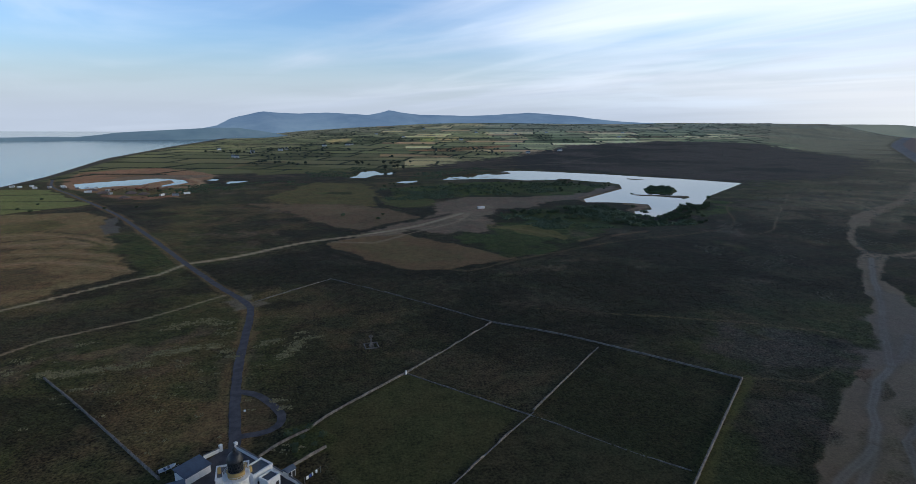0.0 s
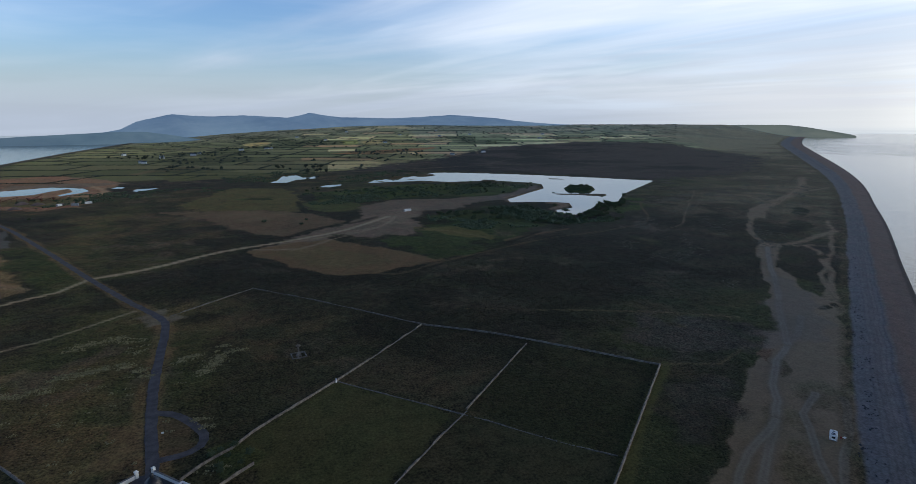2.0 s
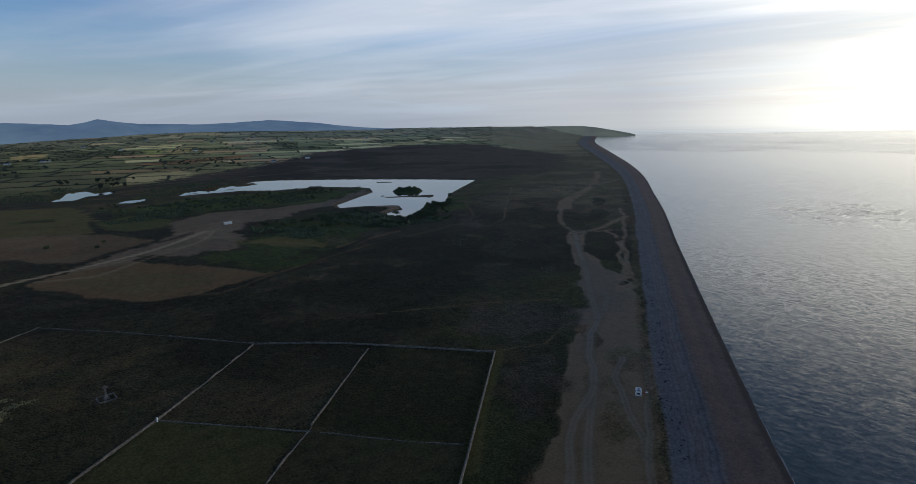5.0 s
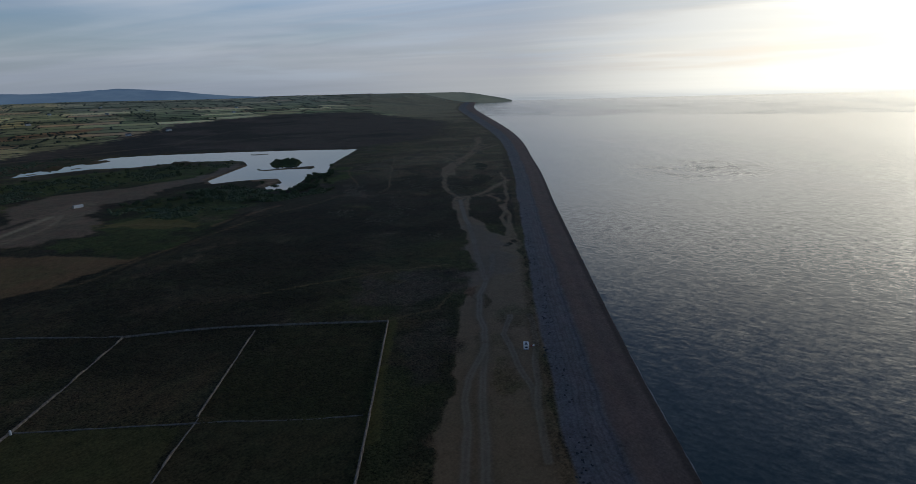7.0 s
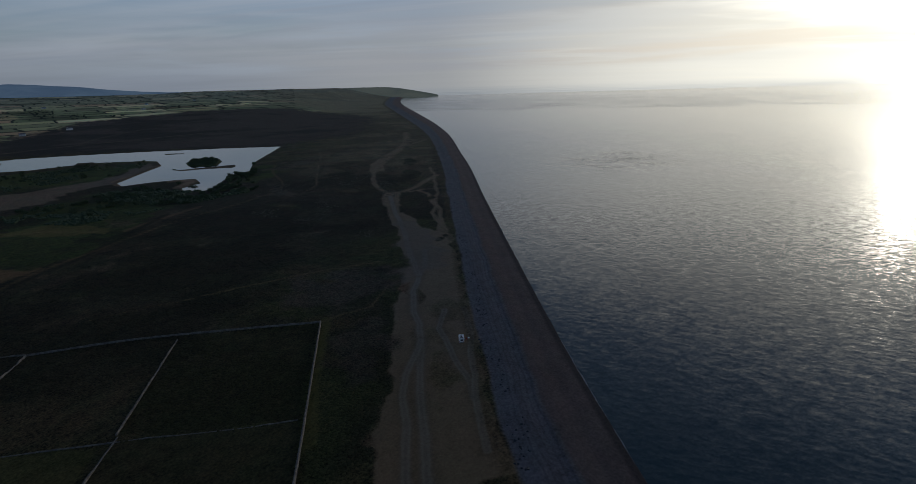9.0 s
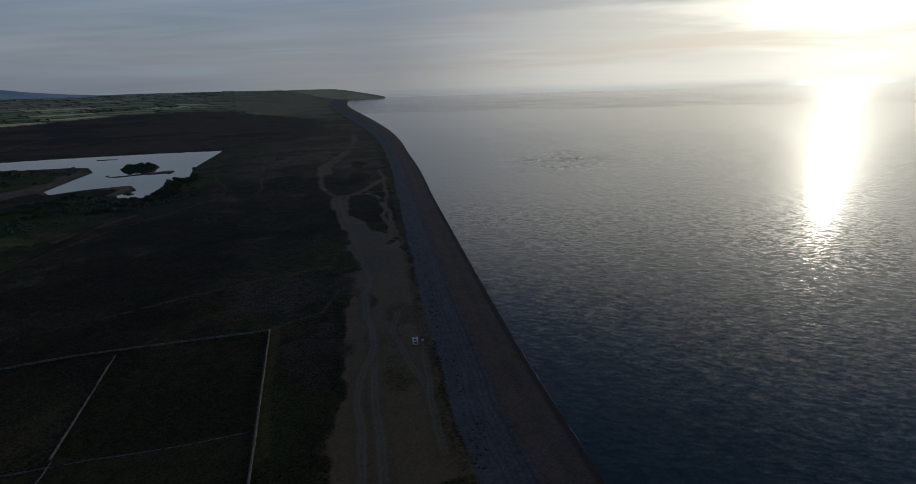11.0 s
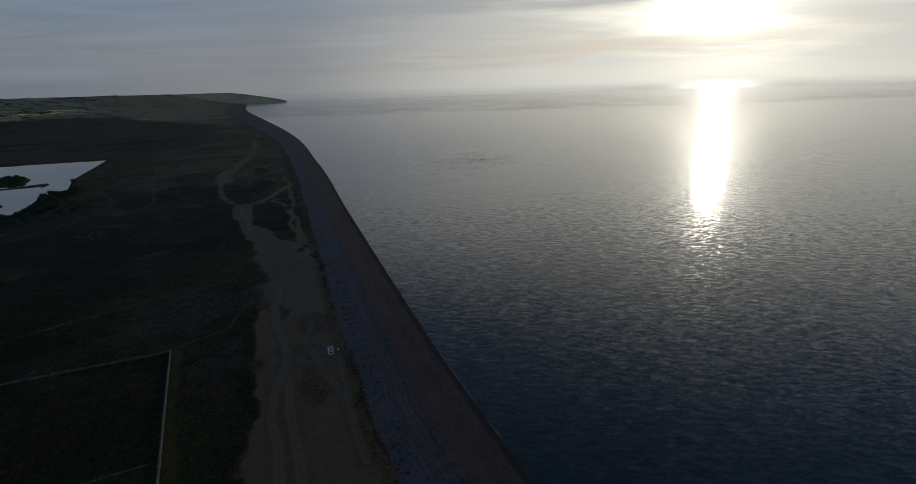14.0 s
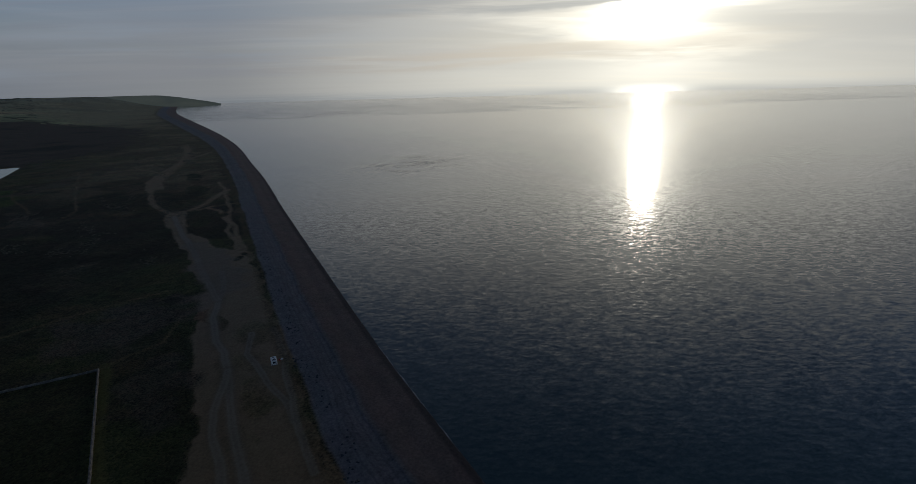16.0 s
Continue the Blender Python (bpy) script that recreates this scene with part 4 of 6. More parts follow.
# ---- dry stone walls ----
def stone_wall(points, high=1.25, thick=0.7, label="", gap=0.0):
    line = smooth_line(points, 1.3) if len(points) > 2 else smooth_line((points[0], tuple((np.array(points[0]) + points[1]) / 2), points[1]), 1.3)
    d = np.gradient(line, axis=0)
    d /= np.linalg.norm(d, axis=1)[:, None]
    side = np.stack([d[:, 1], -d[:, 0]], 1)
    zs = ground_height(line[:, 0], line[:, 1])
    bm, last = bmesh.new(), None
    worn = 1.0
    for k, (c, s, z) in enumerate(zip(line, side, zs)):
        if k % 6 == 0:
            worn = 0.35 if random.random() < gap else 1.0
        h = high * worn * random.uniform(0.86, 1.1)
        ring = []
        for off, up in ((-thick * 0.62, -0.2), (-thick * 0.5, h * 0.55), (-thick * 0.42, h * 0.97), (0, h * 1.06), (thick * 0.42, h * 0.97), (thick * 0.5, h * 0.55), (thick * 0.62, -0.2)):
            o = off + random.uniform(-0.07, 0.07)
            ring.append(bm.verts.new((c[0] + s[0] * o, c[1] + s[1] * o, z + up + random.uniform(-0.06, 0.06))))
        if last:
            for a in range(6):
                bm.faces.new((last[a], last[a + 1], ring[a + 1], ring[a]))
        else:
            bm.faces.new(ring)
        last = ring
    bm.faces.new(last[::-1])
    mesh = bpy.data.meshes.new("stone_wall")
    bmesh.ops.recalc_face_normals(bm, faces=bm.faces)
    bm.to_mesh(mesh)
    bm.free()
    mesh.materials.append(M_STONE)
    return tagged(new("stone_wall", mesh), label or "weathered grey dry stone field wall on heath", "wall", "dry stone walls", kind="structure")


stone_wall(((-136, 219), (-109, 192), (-66, 147)), 0.9, 0.5)
stone_wall(((-28, 167), (-19, 179), (7, 206)), 0.8, 0.5)
stone_wall(((7, 206), (52, 257)), 0.75, 0.5, gap=0.15)
stone_wall(((-75, 305), (-55, 327), (-36, 347)), 0.5, 0.4, gap=0.25)
stone_wall(((-36, 347), (-26, 337), (4, 309), (52, 258)), 0.5, 0.45, gap=0.45, label="half-ruined dry stone wall sunk in heather")
stone_wall(((52, 257), (80, 238), (113, 208), (139, 183)), 0.75, 0.5, gap=0.1)
stone_wall(((139, 183), (106, 148), (70, 110), (40, 80)), 1.15, 0.6, "tall pale lichened dry stone wall beside a grass path")
stone_wall(((7, 205), (30, 184), (46, 169), (54, 162), (73, 143), (87, 131)), 0.3, 0.4, gap=0.3, label="low tumbled stone wall half under grass")
stone_wall(((94, 220), (72, 195), (50, 170)), 0.7, 0.45, gap=0.2)
stone_wall(((50, 169), (41, 160), (26, 144), (4, 120)), 0.7, 0.45, gap=0.35, label="gappy dry stone wall between rough pastures")


# ---- hills and far coast ----
def far_ridge(name, profile, near, far, mat, label, seed):
    """A range of hills; profile: (azimuth, height of the crest)."""
    az = np.arange(profile[0][0], profile[-1][0], 0.12)
    crest = np.interp(az, [p[0] for p in profile], [p[1] for p in profile])
    rows = np.linspace(0, 1, 16)
    rr, cc = np.meshgrid(rows, crest, indexing="ij")
    aa = np.radians(np.broadcast_to(az, rr.shape))
    d = near + (far - near) * rr
    x, y = d * np.sin(aa), d * np.cos(aa)
    bumps = fractal(x, y, 260, seed, 5) - 0.5
    z = cc * (ease(rr, 0, 0.85) * 0.75 + 0.25 * rr) * (1 + 0.35 * bumps * (1 - rr)) + cc * 0.06 * (fractal(x, y, 120, seed + 9, 3) - 0.5)
    ob = sheet(name, x.ravel(), y.ravel(), z.ravel() - 4 * (1 - rr.ravel()), ring_faces(len(rows), len(az), False), mat)
    return tagged(ob, label, "backdrop", kind="structure")


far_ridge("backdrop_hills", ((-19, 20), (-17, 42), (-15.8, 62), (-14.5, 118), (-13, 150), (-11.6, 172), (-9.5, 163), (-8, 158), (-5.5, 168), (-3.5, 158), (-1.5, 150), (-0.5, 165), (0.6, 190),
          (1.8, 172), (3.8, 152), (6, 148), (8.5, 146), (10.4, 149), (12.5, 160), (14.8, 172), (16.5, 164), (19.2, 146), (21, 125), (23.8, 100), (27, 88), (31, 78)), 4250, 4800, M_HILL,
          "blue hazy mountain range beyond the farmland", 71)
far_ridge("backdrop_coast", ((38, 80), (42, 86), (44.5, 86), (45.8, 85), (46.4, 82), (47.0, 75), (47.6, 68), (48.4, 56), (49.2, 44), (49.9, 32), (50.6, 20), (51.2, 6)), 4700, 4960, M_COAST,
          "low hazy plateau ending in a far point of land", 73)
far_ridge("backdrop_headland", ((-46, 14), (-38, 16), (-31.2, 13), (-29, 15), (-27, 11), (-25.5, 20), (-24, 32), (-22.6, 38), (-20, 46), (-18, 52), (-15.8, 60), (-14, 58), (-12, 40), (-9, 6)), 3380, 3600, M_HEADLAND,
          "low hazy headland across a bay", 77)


# ---- farmland: hedges, trees, farmhouses ----
def build_hedges():
    """Hedges stand along the boundaries of the far fields."""
    rng = np.random.default_rng(4)
    us, vs = [], []
    for row in range(6, 38):
        # along the row, then down each side of its fields
        u = np.arange(-1600, 4200, 5.5)
        v = np.full(u.size, row * FIELD_DEEP)
        for _ in range(3):
            v = row * FIELD_DEEP - 60 * (lattice(u / 500, v / 500, 5) - 0.5)
        us.append(u), vs.append(v)
        wide = float(field_width(np.array([float(row)]))[0])
        for col in range(-int(2400 / wide), int(8000 / wide)):
            w = (row + np.arange(0, 1, 5.5 / FIELD_DEEP)) * FIELD_DEEP
            u = np.full(w.size, col * wide)
            for _ in range(3):
                u = col * wide - row * 97 - 50 * (lattice(w / 300, u / 300, 8) - 0.5)
            v = w.copy()
            for _ in range(3):
                v = w - 60 * (lattice(u / 500, v / 500, 5) - 0.5)
            us.append(u), vs.append(v)
    u, v = np.concatenate(us), np.concatenate(vs)
    c, s = math.cos(FIELD_TURN), math.sin(FIELD_TURN)
    x, y = u * c + v * s, -u * s + v * c
    x, y = x + rng.uniform(-1.2, 1.2, x.size), y + rng.uniform(-1.2, 1.2, x.size)
    az, r = np.degrees(np.arctan2(x, y)), np.hypot(x, y)
    start = np.interp(az, (-40, -12, 5, 15, 28, 38, 46, 60), (1120, 1150, 1230, 1300, 1750, 2350, 2750, 3000))
    gaps = lattice(x / 45, y / 45, 91)
    keep = (az > -32) & (az < 37) & (r > start + 20) & (r < 6200) & (rng.uniform(0, 1, r.size) < np.interp(r, (2600, 3600, 5000), (1.0, 0.45, 0.3))) & (gaps > 0.13) & (area_distance(x, y, SHORE_AREA) > 40) & (area_distance(x, y, BURNT) < -30)
    x, y, gaps = x[keep], y[keep], gaps[keep]
    n = 2600
    cx, cy = rng.uniform(-700, 1900, n), rng.uniform(1300, 3600, n)
    wood = (fractal(cx, cy, 260, 43) > 0.62) & (np.hypot(cx, cy) > np.interp(np.degrees(np.arctan2(cx, cy)), (-40, 5, 15, 28, 38), (1250, 1300, 1400, 1900, 2500)))
    wood &= np.degrees(np.arctan2(cx, cy)) < 34
    wood &= (area_distance(cx, cy, SHORE_AREA) > 60) & (area_distance(cx, cy, BURNT) < -30)
    high = np.concatenate([0.8 + 1.5 * gaps * rng.uniform(0.4, 1.3, x.size), rng.uniform(2.5, 6, wood.sum())])
    wide = np.concatenate([rng.uniform(4, 7, x.size) * np.interp(np.hypot(x, y), (2600, 5000), (1.0, 2.2)), rng.uniform(6, 11, wood.sum())])
    clumps("hedge", np.concatenate([x, cx[wood]]), np.concatenate([y, cy[wood]]), wide, high, M_HEDGE, rng, "dark overgrown hedgerows and copses between the fields", "hedge")


def clumps(name, x, y, wide, high, mat, rng, label, category, tint=None):
    """Many small uneven mounds of foliage in one mesh."""
    n, sides = len(x), 5
    z = ground_height(x, y)
    turn = rng.uniform(0, 6.28, n)[:, None] + np.arange(sides) * 2 * math.pi / sides
    rim = wide[:, None] * 0.5 * rng.uniform(0.7, 1.3, (n, sides))
    mid = rim * rng.uniform(0.5, 0.9, (n, sides))
    px = np.concatenate([x[:, None] + rim * np.cos(turn), x[:, None] + mid * np.cos(turn + 0.5), (x + wide * rng.uniform(-0.12, 0.12, n))[:, None]], 1)
    py = np.concatenate([y[:, None] + rim * np.sin(turn), y[:, None] + mid * np.sin(turn + 0.5), (y + wide * rng.uniform(-0.12, 0.12, n))[:, None]], 1)
    pz = np.concatenate([np.repeat(z[:, None] - 0.1, sides, 1), z[:, None] + high[:, None] * rng.uniform(0.45, 0.9, (n, sides)), (z + high)[:, None]], 1)
    faces = []
    for k in range(sides):
        j = (k + 1) % sides
        faces += [(k, j, sides + k), (j, sides + j, sides + k), (sides + k, sides + j, 2 * sides)]
    f = (np.arange(n)[:, None, None] * (2 * sides + 1) + np.array(faces)[None]).reshape(-1, 3)
    ob = sheet(name, px.ravel(), py.ravel(), pz.ravel(), f, mat, False)
    if tint is not None:
        own = tint * rng.uniform(0.75, 1.45, (n, 1))
        ob.data.attributes.new("tint", "FLOAT_COLOR", "POINT").data.foreach_set("color", np.repeat(own, 2 * sides + 1, 0).astype(np.float32).ravel())
    return tagged(ob, label, category, kind="stuff")


build_hedges()


def leafy(bm, centre, radius, n, size, rng, flat=0.8):
    """A crown of many small leaf clumps with gaps and an uneven outline."""
    for _ in range(n):
        d = Vector((rng.gauss(0, 1), rng.gauss(0, 1), rng.gauss(0, 1) * flat))
        p = Vector(centre) + d.normalized() * radius * rng.uniform(0.45, 1.08) * (0.8 + 0.3 * math.sin(3 * math.atan2(d.y, d.x) + centre[0]))
        s = size * rng.uniform(0.6, 1.3)
        turn = Euler((rng.uniform(0, 6), rng.uniform(0, 6), rng.uniform(0, 6))).to_matrix()
        v = [bm.verts.new(p + turn @ Vector(q) * s) for q in ((1, 0, 0), (-0.6, 0.8, 0.1), (-0.5, -0.8, -0.1), (0, 0.1, 0.9), (0.1, 0, -0.7))]
        for a, b, c in ((0, 1, 3), (1, 2, 3), (2, 0, 3), (1, 0, 4), (2, 1, 4), (0, 2, 4)):
            bm.faces.new((v[a], v[b], v[c]))


def make_tree(high, label):
    rng = random.Random(int(high * 10))
    tree = thing("tree", 0, -400, -3, label=label, category="tree", group="farmland trees")
    bm = bmesh.new()
    rod(bm, (0, 0, -0.3), (0.1, 0, high * 0.45), high * 0.03)
    for k in range(4):
        a = k * 1.6
        rod(bm, (0.1, 0, high * 0.35), (math.cos(a) * high * 0.2, math.sin(a) * high * 0.2, high * 0.65), high * 0.014, 5)
    part("trunk", bm, M_BARK, tree)
    bm = bmesh.new()
    for k in range(5):
        a = k * 1.3
        leafy(bm, (math.cos(a) * high * 0.2, math.sin(a) * high * 0.2, high * (0.55 + 0.08 * (k % 3))), high * 0.26, 46, high * 0.055, rng)
    part("crown", bm, M_HEDGE, tree)
    return tree


def make_bush(wide, label, group="lakeside bushes"):
    rng = random.Random(int(wide * 10))
    bush = thing("bush", 0, -420, -3, label=label, category="bush", group=group)
    bm = bmesh.new()
    for k in range(5):
        a = k * 1.3
        rod(bm, (0, 0, -0.3), (math.cos(a) * wide * 0.3, math.sin(a) * wide * 0.3, wide * 0.35), 0.06, 4)
    part("stem", bm, M_BARK, bush)
    bm = bmesh.new()
    for k in range(4):
        a = k * 1.7
        leafy(bm, (math.cos(a) * wide * 0.22, math.sin(a) * wide * 0.22, wide * 0.30), wide * 0.30, 34, wide * 0.085, rng, 0.7)
    part("crown", bm, M_LEAF, bush)
    return bush


def plant(source, spots, rng, lo=0.8, hi=1.25):
    for k, (x, y) in enumerate(spots):
        m = pose(x, y, z_at(x, y), 0, 0, rng.uniform(0, 360))
        if k == 0:
            source.matrix_basis = m
        else:
            c = copy_thing(source, m)
            s = rng.uniform(lo, hi)
            c.matrix_basis = m @ Matrix.Diagonal((s, s, s * rng.uniform(0.85, 1.1), 1))


rng = random.Random(8)
around = lambda cx, cy, sx, sy, n: [(cx + rng.gauss(0, sx), cy + rng.gauss(0, sy)) for _ in range(n)]
dry = lambda spots: [p for p in spots if area_distance(np.array([p[0]]), np.array([p[1]]), LAKE)[0] < -1.5]
plant(make_tree(9, "dark broadleaf tree in a farmland shelter belt"), around(-480, 1790, 40, 18, 12) + around(-420, 1720, 22, 10, 5) + around(-8, 1300, 36, 26, 16)
      + around(30, 1170, 20, 12, 6) + around(-350, 1960, 40, 16, 8) + around(-150, 2240, 36, 20, 8) + around(200, 2500, 80, 30, 10), rng)
plant(make_bush(6.0, "dense dark green willow bush by the lake"), [(294, 588), (296, 584), (393, 622), (399, 630), (404, 633), (432, 678), (436, 682), (428, 672)] + dry(around(340, 580, 16, 12, 22) + around(365, 606, 12, 10, 20)
      + around(270, 515, 26, 12, 26) + around(220, 560, 26, 20, 30) + around(170, 590, 16, 10, 12) + around(240, 600, 20, 14, 20) + around(310, 540, 14, 8, 16)), rng)
plant(make_bush(5.2, "rounded dark willow bush on a lake island"), [p for p in around(413, 771, 18, 26, 130) if area_distance(np.array([p[0]]), np.array([p[1]]), ISLAND)[0] > 3.5], rng)
plant(make_bush(5.0, "scrubby dark bush on old gravel land"), around(120, 850, 60, 26, 40) + around(280, 860, 40, 22, 34) + around(130, 780, 60, 20, 20) + around(200, 790, 60, 30, 24) + around(-20, 600, 26, 16, 3)
      + around(-330, 830, 30, 26, 8) + around(-390, 690, 50, 40, 6), rng)

plant(make_bush(2.6, "small green shrub in a garden plot", "garden shrubs"), [(-31, 166.5), (-28.4, 163.2), (-33.2, 164.5), (-24.2, 158.6), (-30.2, 158.0), (-27, 168.5), (-22, 163), (-29.5, 155.5)], rng)


def make_house(name, long, deep, high, label, category="house", group="", turn=0.0, x=0.0, y=0.0, roof=M_SLATE, wall=M_WHITE, stacks=True):
    h = thing(name, x, y, None, turn, label, category, group)
    part("wall", boxes((-long / 2, long / 2, -deep / 2, deep / 2, -0.4, high)), wall, h)
    bm, over, rise = bmesh.new(), 0.3, deep * 0.38
    v = [bm.verts.new(p) for p in ((-long / 2 - over, -deep / 2 - over, high), (long / 2 + over, -deep / 2 - over, high), (long / 2 + over, deep / 2 + over, high), (-long / 2 - over, deep / 2 + over, high),
                                   (-long / 2 - over, 0, high + rise), (long / 2 + over, 0, high + rise))]
    for f in ((0, 1, 5, 4), (2, 3, 4, 5), (0, 4, 3), (1, 2, 5), (3, 2, 1, 0)):
        bm.faces.new([v[i] for i in f])
    top = part("roof", bm, roof, h)
    for s in (-1, 1) if stacks else ():
        part("chimney", boxes((s * long * 0.4 - 0.4, s * long * 0.4 + 0.4, -0.4, 0.4, high + rise * 0.5, high + rise + 1.0)), wall, top)
    for k in range(max(2, int(long / 3))):
        cx = -long / 2 + (k + 0.5) * long / max(2, int(long / 3))
        if k == 1:
            part("door", boxes((cx - 0.5, cx + 0.5, -deep / 2 - 0.05, -deep / 2 + 0.1, 0, 2.0)), M_BLACK, h)
        else:
            part("window", boxes((cx - 0.5, cx + 0.5, -deep / 2 - 0.04, -deep / 2 + 0.1, 0.9, 2.1)), M_GLASS, h)
    return h


spots = ((-401, 1577), (-415, 1600), (-410, 1802), (-562, 1990), (-348, 1935), (-342, 2012), (-142, 2224), (-130, 2250), (-228, 2181), (452, 1700), (585, 1788),
         (350, 2500), (700, 2900), (900, 3000), (520, 3100), (1300, 2900), (1150, 2600), (100, 2800), (-40, 3200), (1600, 3000), (820, 3500), (260, 3600))
for x, y in spots:
    make_house("farmhouse", rng.uniform(10, 17), rng.uniform(6, 8), rng.uniform(3.5, 5.5), "small white farmhouse with a grey gabled roof among fields", "house", "farmhouses",
               math.degrees(math.atan2(-x, y)) + rng.uniform(-50, 50), x, y)
for x, y in ((-890, 3340), (-905, 3355), (-870, 3345), (-930, 3350), (-960, 3362), (-850, 3330)):
    make_house("seaside_house", 22, 9, 7, "white seaside building at the foot of the hills", "house", "far town houses", rng.uniform(-10, 30), x, y)


def make_caravan(x, y, turn, long=6.5):
    c = thing("static_caravan", x, y, None, turn, "white static caravan on a grassy seaside pitch", "caravan", "static caravans")
    part("body", boxes((-long / 2, long / 2, -1.4, 1.4, 0.5, 2.9), bevel=0.15), M_WHITE, c)
    part("roof", boxes((-long / 2 + 0.1, long / 2 - 0.1, -1.3, 1.3, 2.88, 3.05), bevel=0.06), M_METAL, c)
    for s in (-1, 0, 1):
        part("window", boxes((s * long * 0.3 - 0.6, s * long * 0.3 + 0.6, -1.43, -1.36, 1.4, 2.2)), M_GLASS, c)
    for s in (-1, 1):
        part("wheel", lathe(((0.3, -0.1), (0.3, 0.1)), 10), M_TYRE, c).matrix_basis = pose(s * 0.8, -1.2, 0.3, 90)
    return c


for x, y in ((-554, 896), (-540, 890), (-516, 884), (-498, 888), (-477, 887), (-462, 893), (-451, 899), (-440, 885), (-427, 874), (-393, 836), (-532, 905), (-486, 900)):
    make_caravan(x, y, math.degrees(math.atan2(-x, y)) + rng.uniform(-30, 30), rng.uniform(4.5, 7))


# ---- sand and gravel workings ----
def make_heap(x, y, wide, high, mat, label):
    bm, n = bmesh.new(), 14
    rings = []
    for f, u in ((1.0, -0.3), (0.75, 0.28), (0.45, 0.66), (0.15, 0.97)):
        rings.append([bm.verts.new((math.cos(k * 6.283 / n) * wide * f * rng.uniform(0.85, 1.15) * 1.3, math.sin(k * 6.283 / n) * wide * f * rng.uniform(0.85, 1.15), high * u)) for k in range(n)])
    for a, b in zip(rings, rings[1:]):
        for k in range(n):
            bm.faces.new((a[k], a[(k + 1) % n], b[(k + 1) % n], b[k]))
    bm.faces.new(rings[-1])
    mesh = bpy.data.meshes.new("gravel_heap")
    bm.to_mesh(mesh)
    mesh.materials.append(mat)
    ob = new("gravel_heap", mesh)
    ob.matrix_basis = pose(x, y, z_at(x, y), 0, 0, rng.uniform(0, 90))
    return tagged(ob, label, "heap", "heaps in the workings")


for x, y, w, h in ((-390, 818, 9, 3), (-352, 812, 8, 3.5), (-330, 800, 7, 3), (-300, 790, 6, 2.5), (-420, 850, 8, 2.5), (-340, 765, 7, 3)):
    make_heap(x, y, w, h, M_EARTH, "bare brown heap of dug sand and gravel")


def make_conveyor(x, y, turn):
    c = thing("conveyor", x, y, None, turn, "rusty red gravel conveyor with a sorting hopper", "machine", "quarry machines")
    bm = bmesh.new()
    v = []
    for px, pz in ((-9, 0.8), (9, 6.0)):
        for py in (-0.6, 0.6):
            for dz in (0, 0.6):
                v.append(bm.verts.new((px, py, pz + dz)))
    for f in ((0, 1, 3, 2), (4, 6, 7, 5), (0, 4, 5, 1), (2, 3, 7, 6), (1, 5, 7, 3), (0, 2, 6, 4)):
        bm.faces.new([v[i] for i in f])
    part("belt_frame", bm, M_RUST, c)
    for px, h in ((-4, 2.2), (2, 3.9), (7, 5.4)):
        bm = bmesh.new()
        rod(bm, (px, -0.6, -0.2), (px, -0.4, h), 0.12)
        rod(bm, (px, 0.6, -0.2), (px, 0.4, h), 0.12)
        part("trestle", bm, M_RUST, c)
    part("hopper", lathe(((0.6, 0.0), (0.7, 1.5), (2.2, 3.6), (2.2, 4.2)), 4), M_RUST, c).matrix_basis = pose(-10.5, 0, 0, 0, 0, 45)
    return c


for x, y, t in ((-376, 838, 10), (-352, 852, 60), (-330, 832, -20), (-318, 845, 30)):
    make_conveyor(x, y, t)


def make_container(x, y, turn, long, mat, label):
    c = thing("container", x, y, None, turn, label, "container")
    part("body", boxes((-long / 2, long / 2, -1.25, 1.25, 0.1, 2.7), bevel=0.05), mat, c)
    bm = bmesh.new()
    for k in range(int(long / 0.6)):
        box(bm, -long / 2 + 0.3 + k * 0.6, -long / 2 + 0.55 + k * 0.6, -1.31, -1.24, 0.3, 2.55)
    part("ribbing", bm, mat, c)
    part("door", boxes((-long / 2 - 0.06, -long / 2, -1.1, 1.1, 0.25, 2.55)), M_METAL, c)
    return c


make_container(111, 622, 20, 9, M_WHITE, "white storage container on bare gravel")
make_container(-300, 782, 70, 7, M_WHITE, "pale site cabin beside gravel heaps")
make_container(-282, 780, 5, 8, M_METAL, "grey steel site cabin beside gravel heaps")
make_container(-273, 797, 40, 8, M_WHITE, "white site cabin on the edge of the workings")
make_container(-415, 827, 15, 9, M_WHITE, "long white site cabin by the pit")
make_container(-374, 802, 80, 6, M_METAL, "grey steel skip container by the pit")


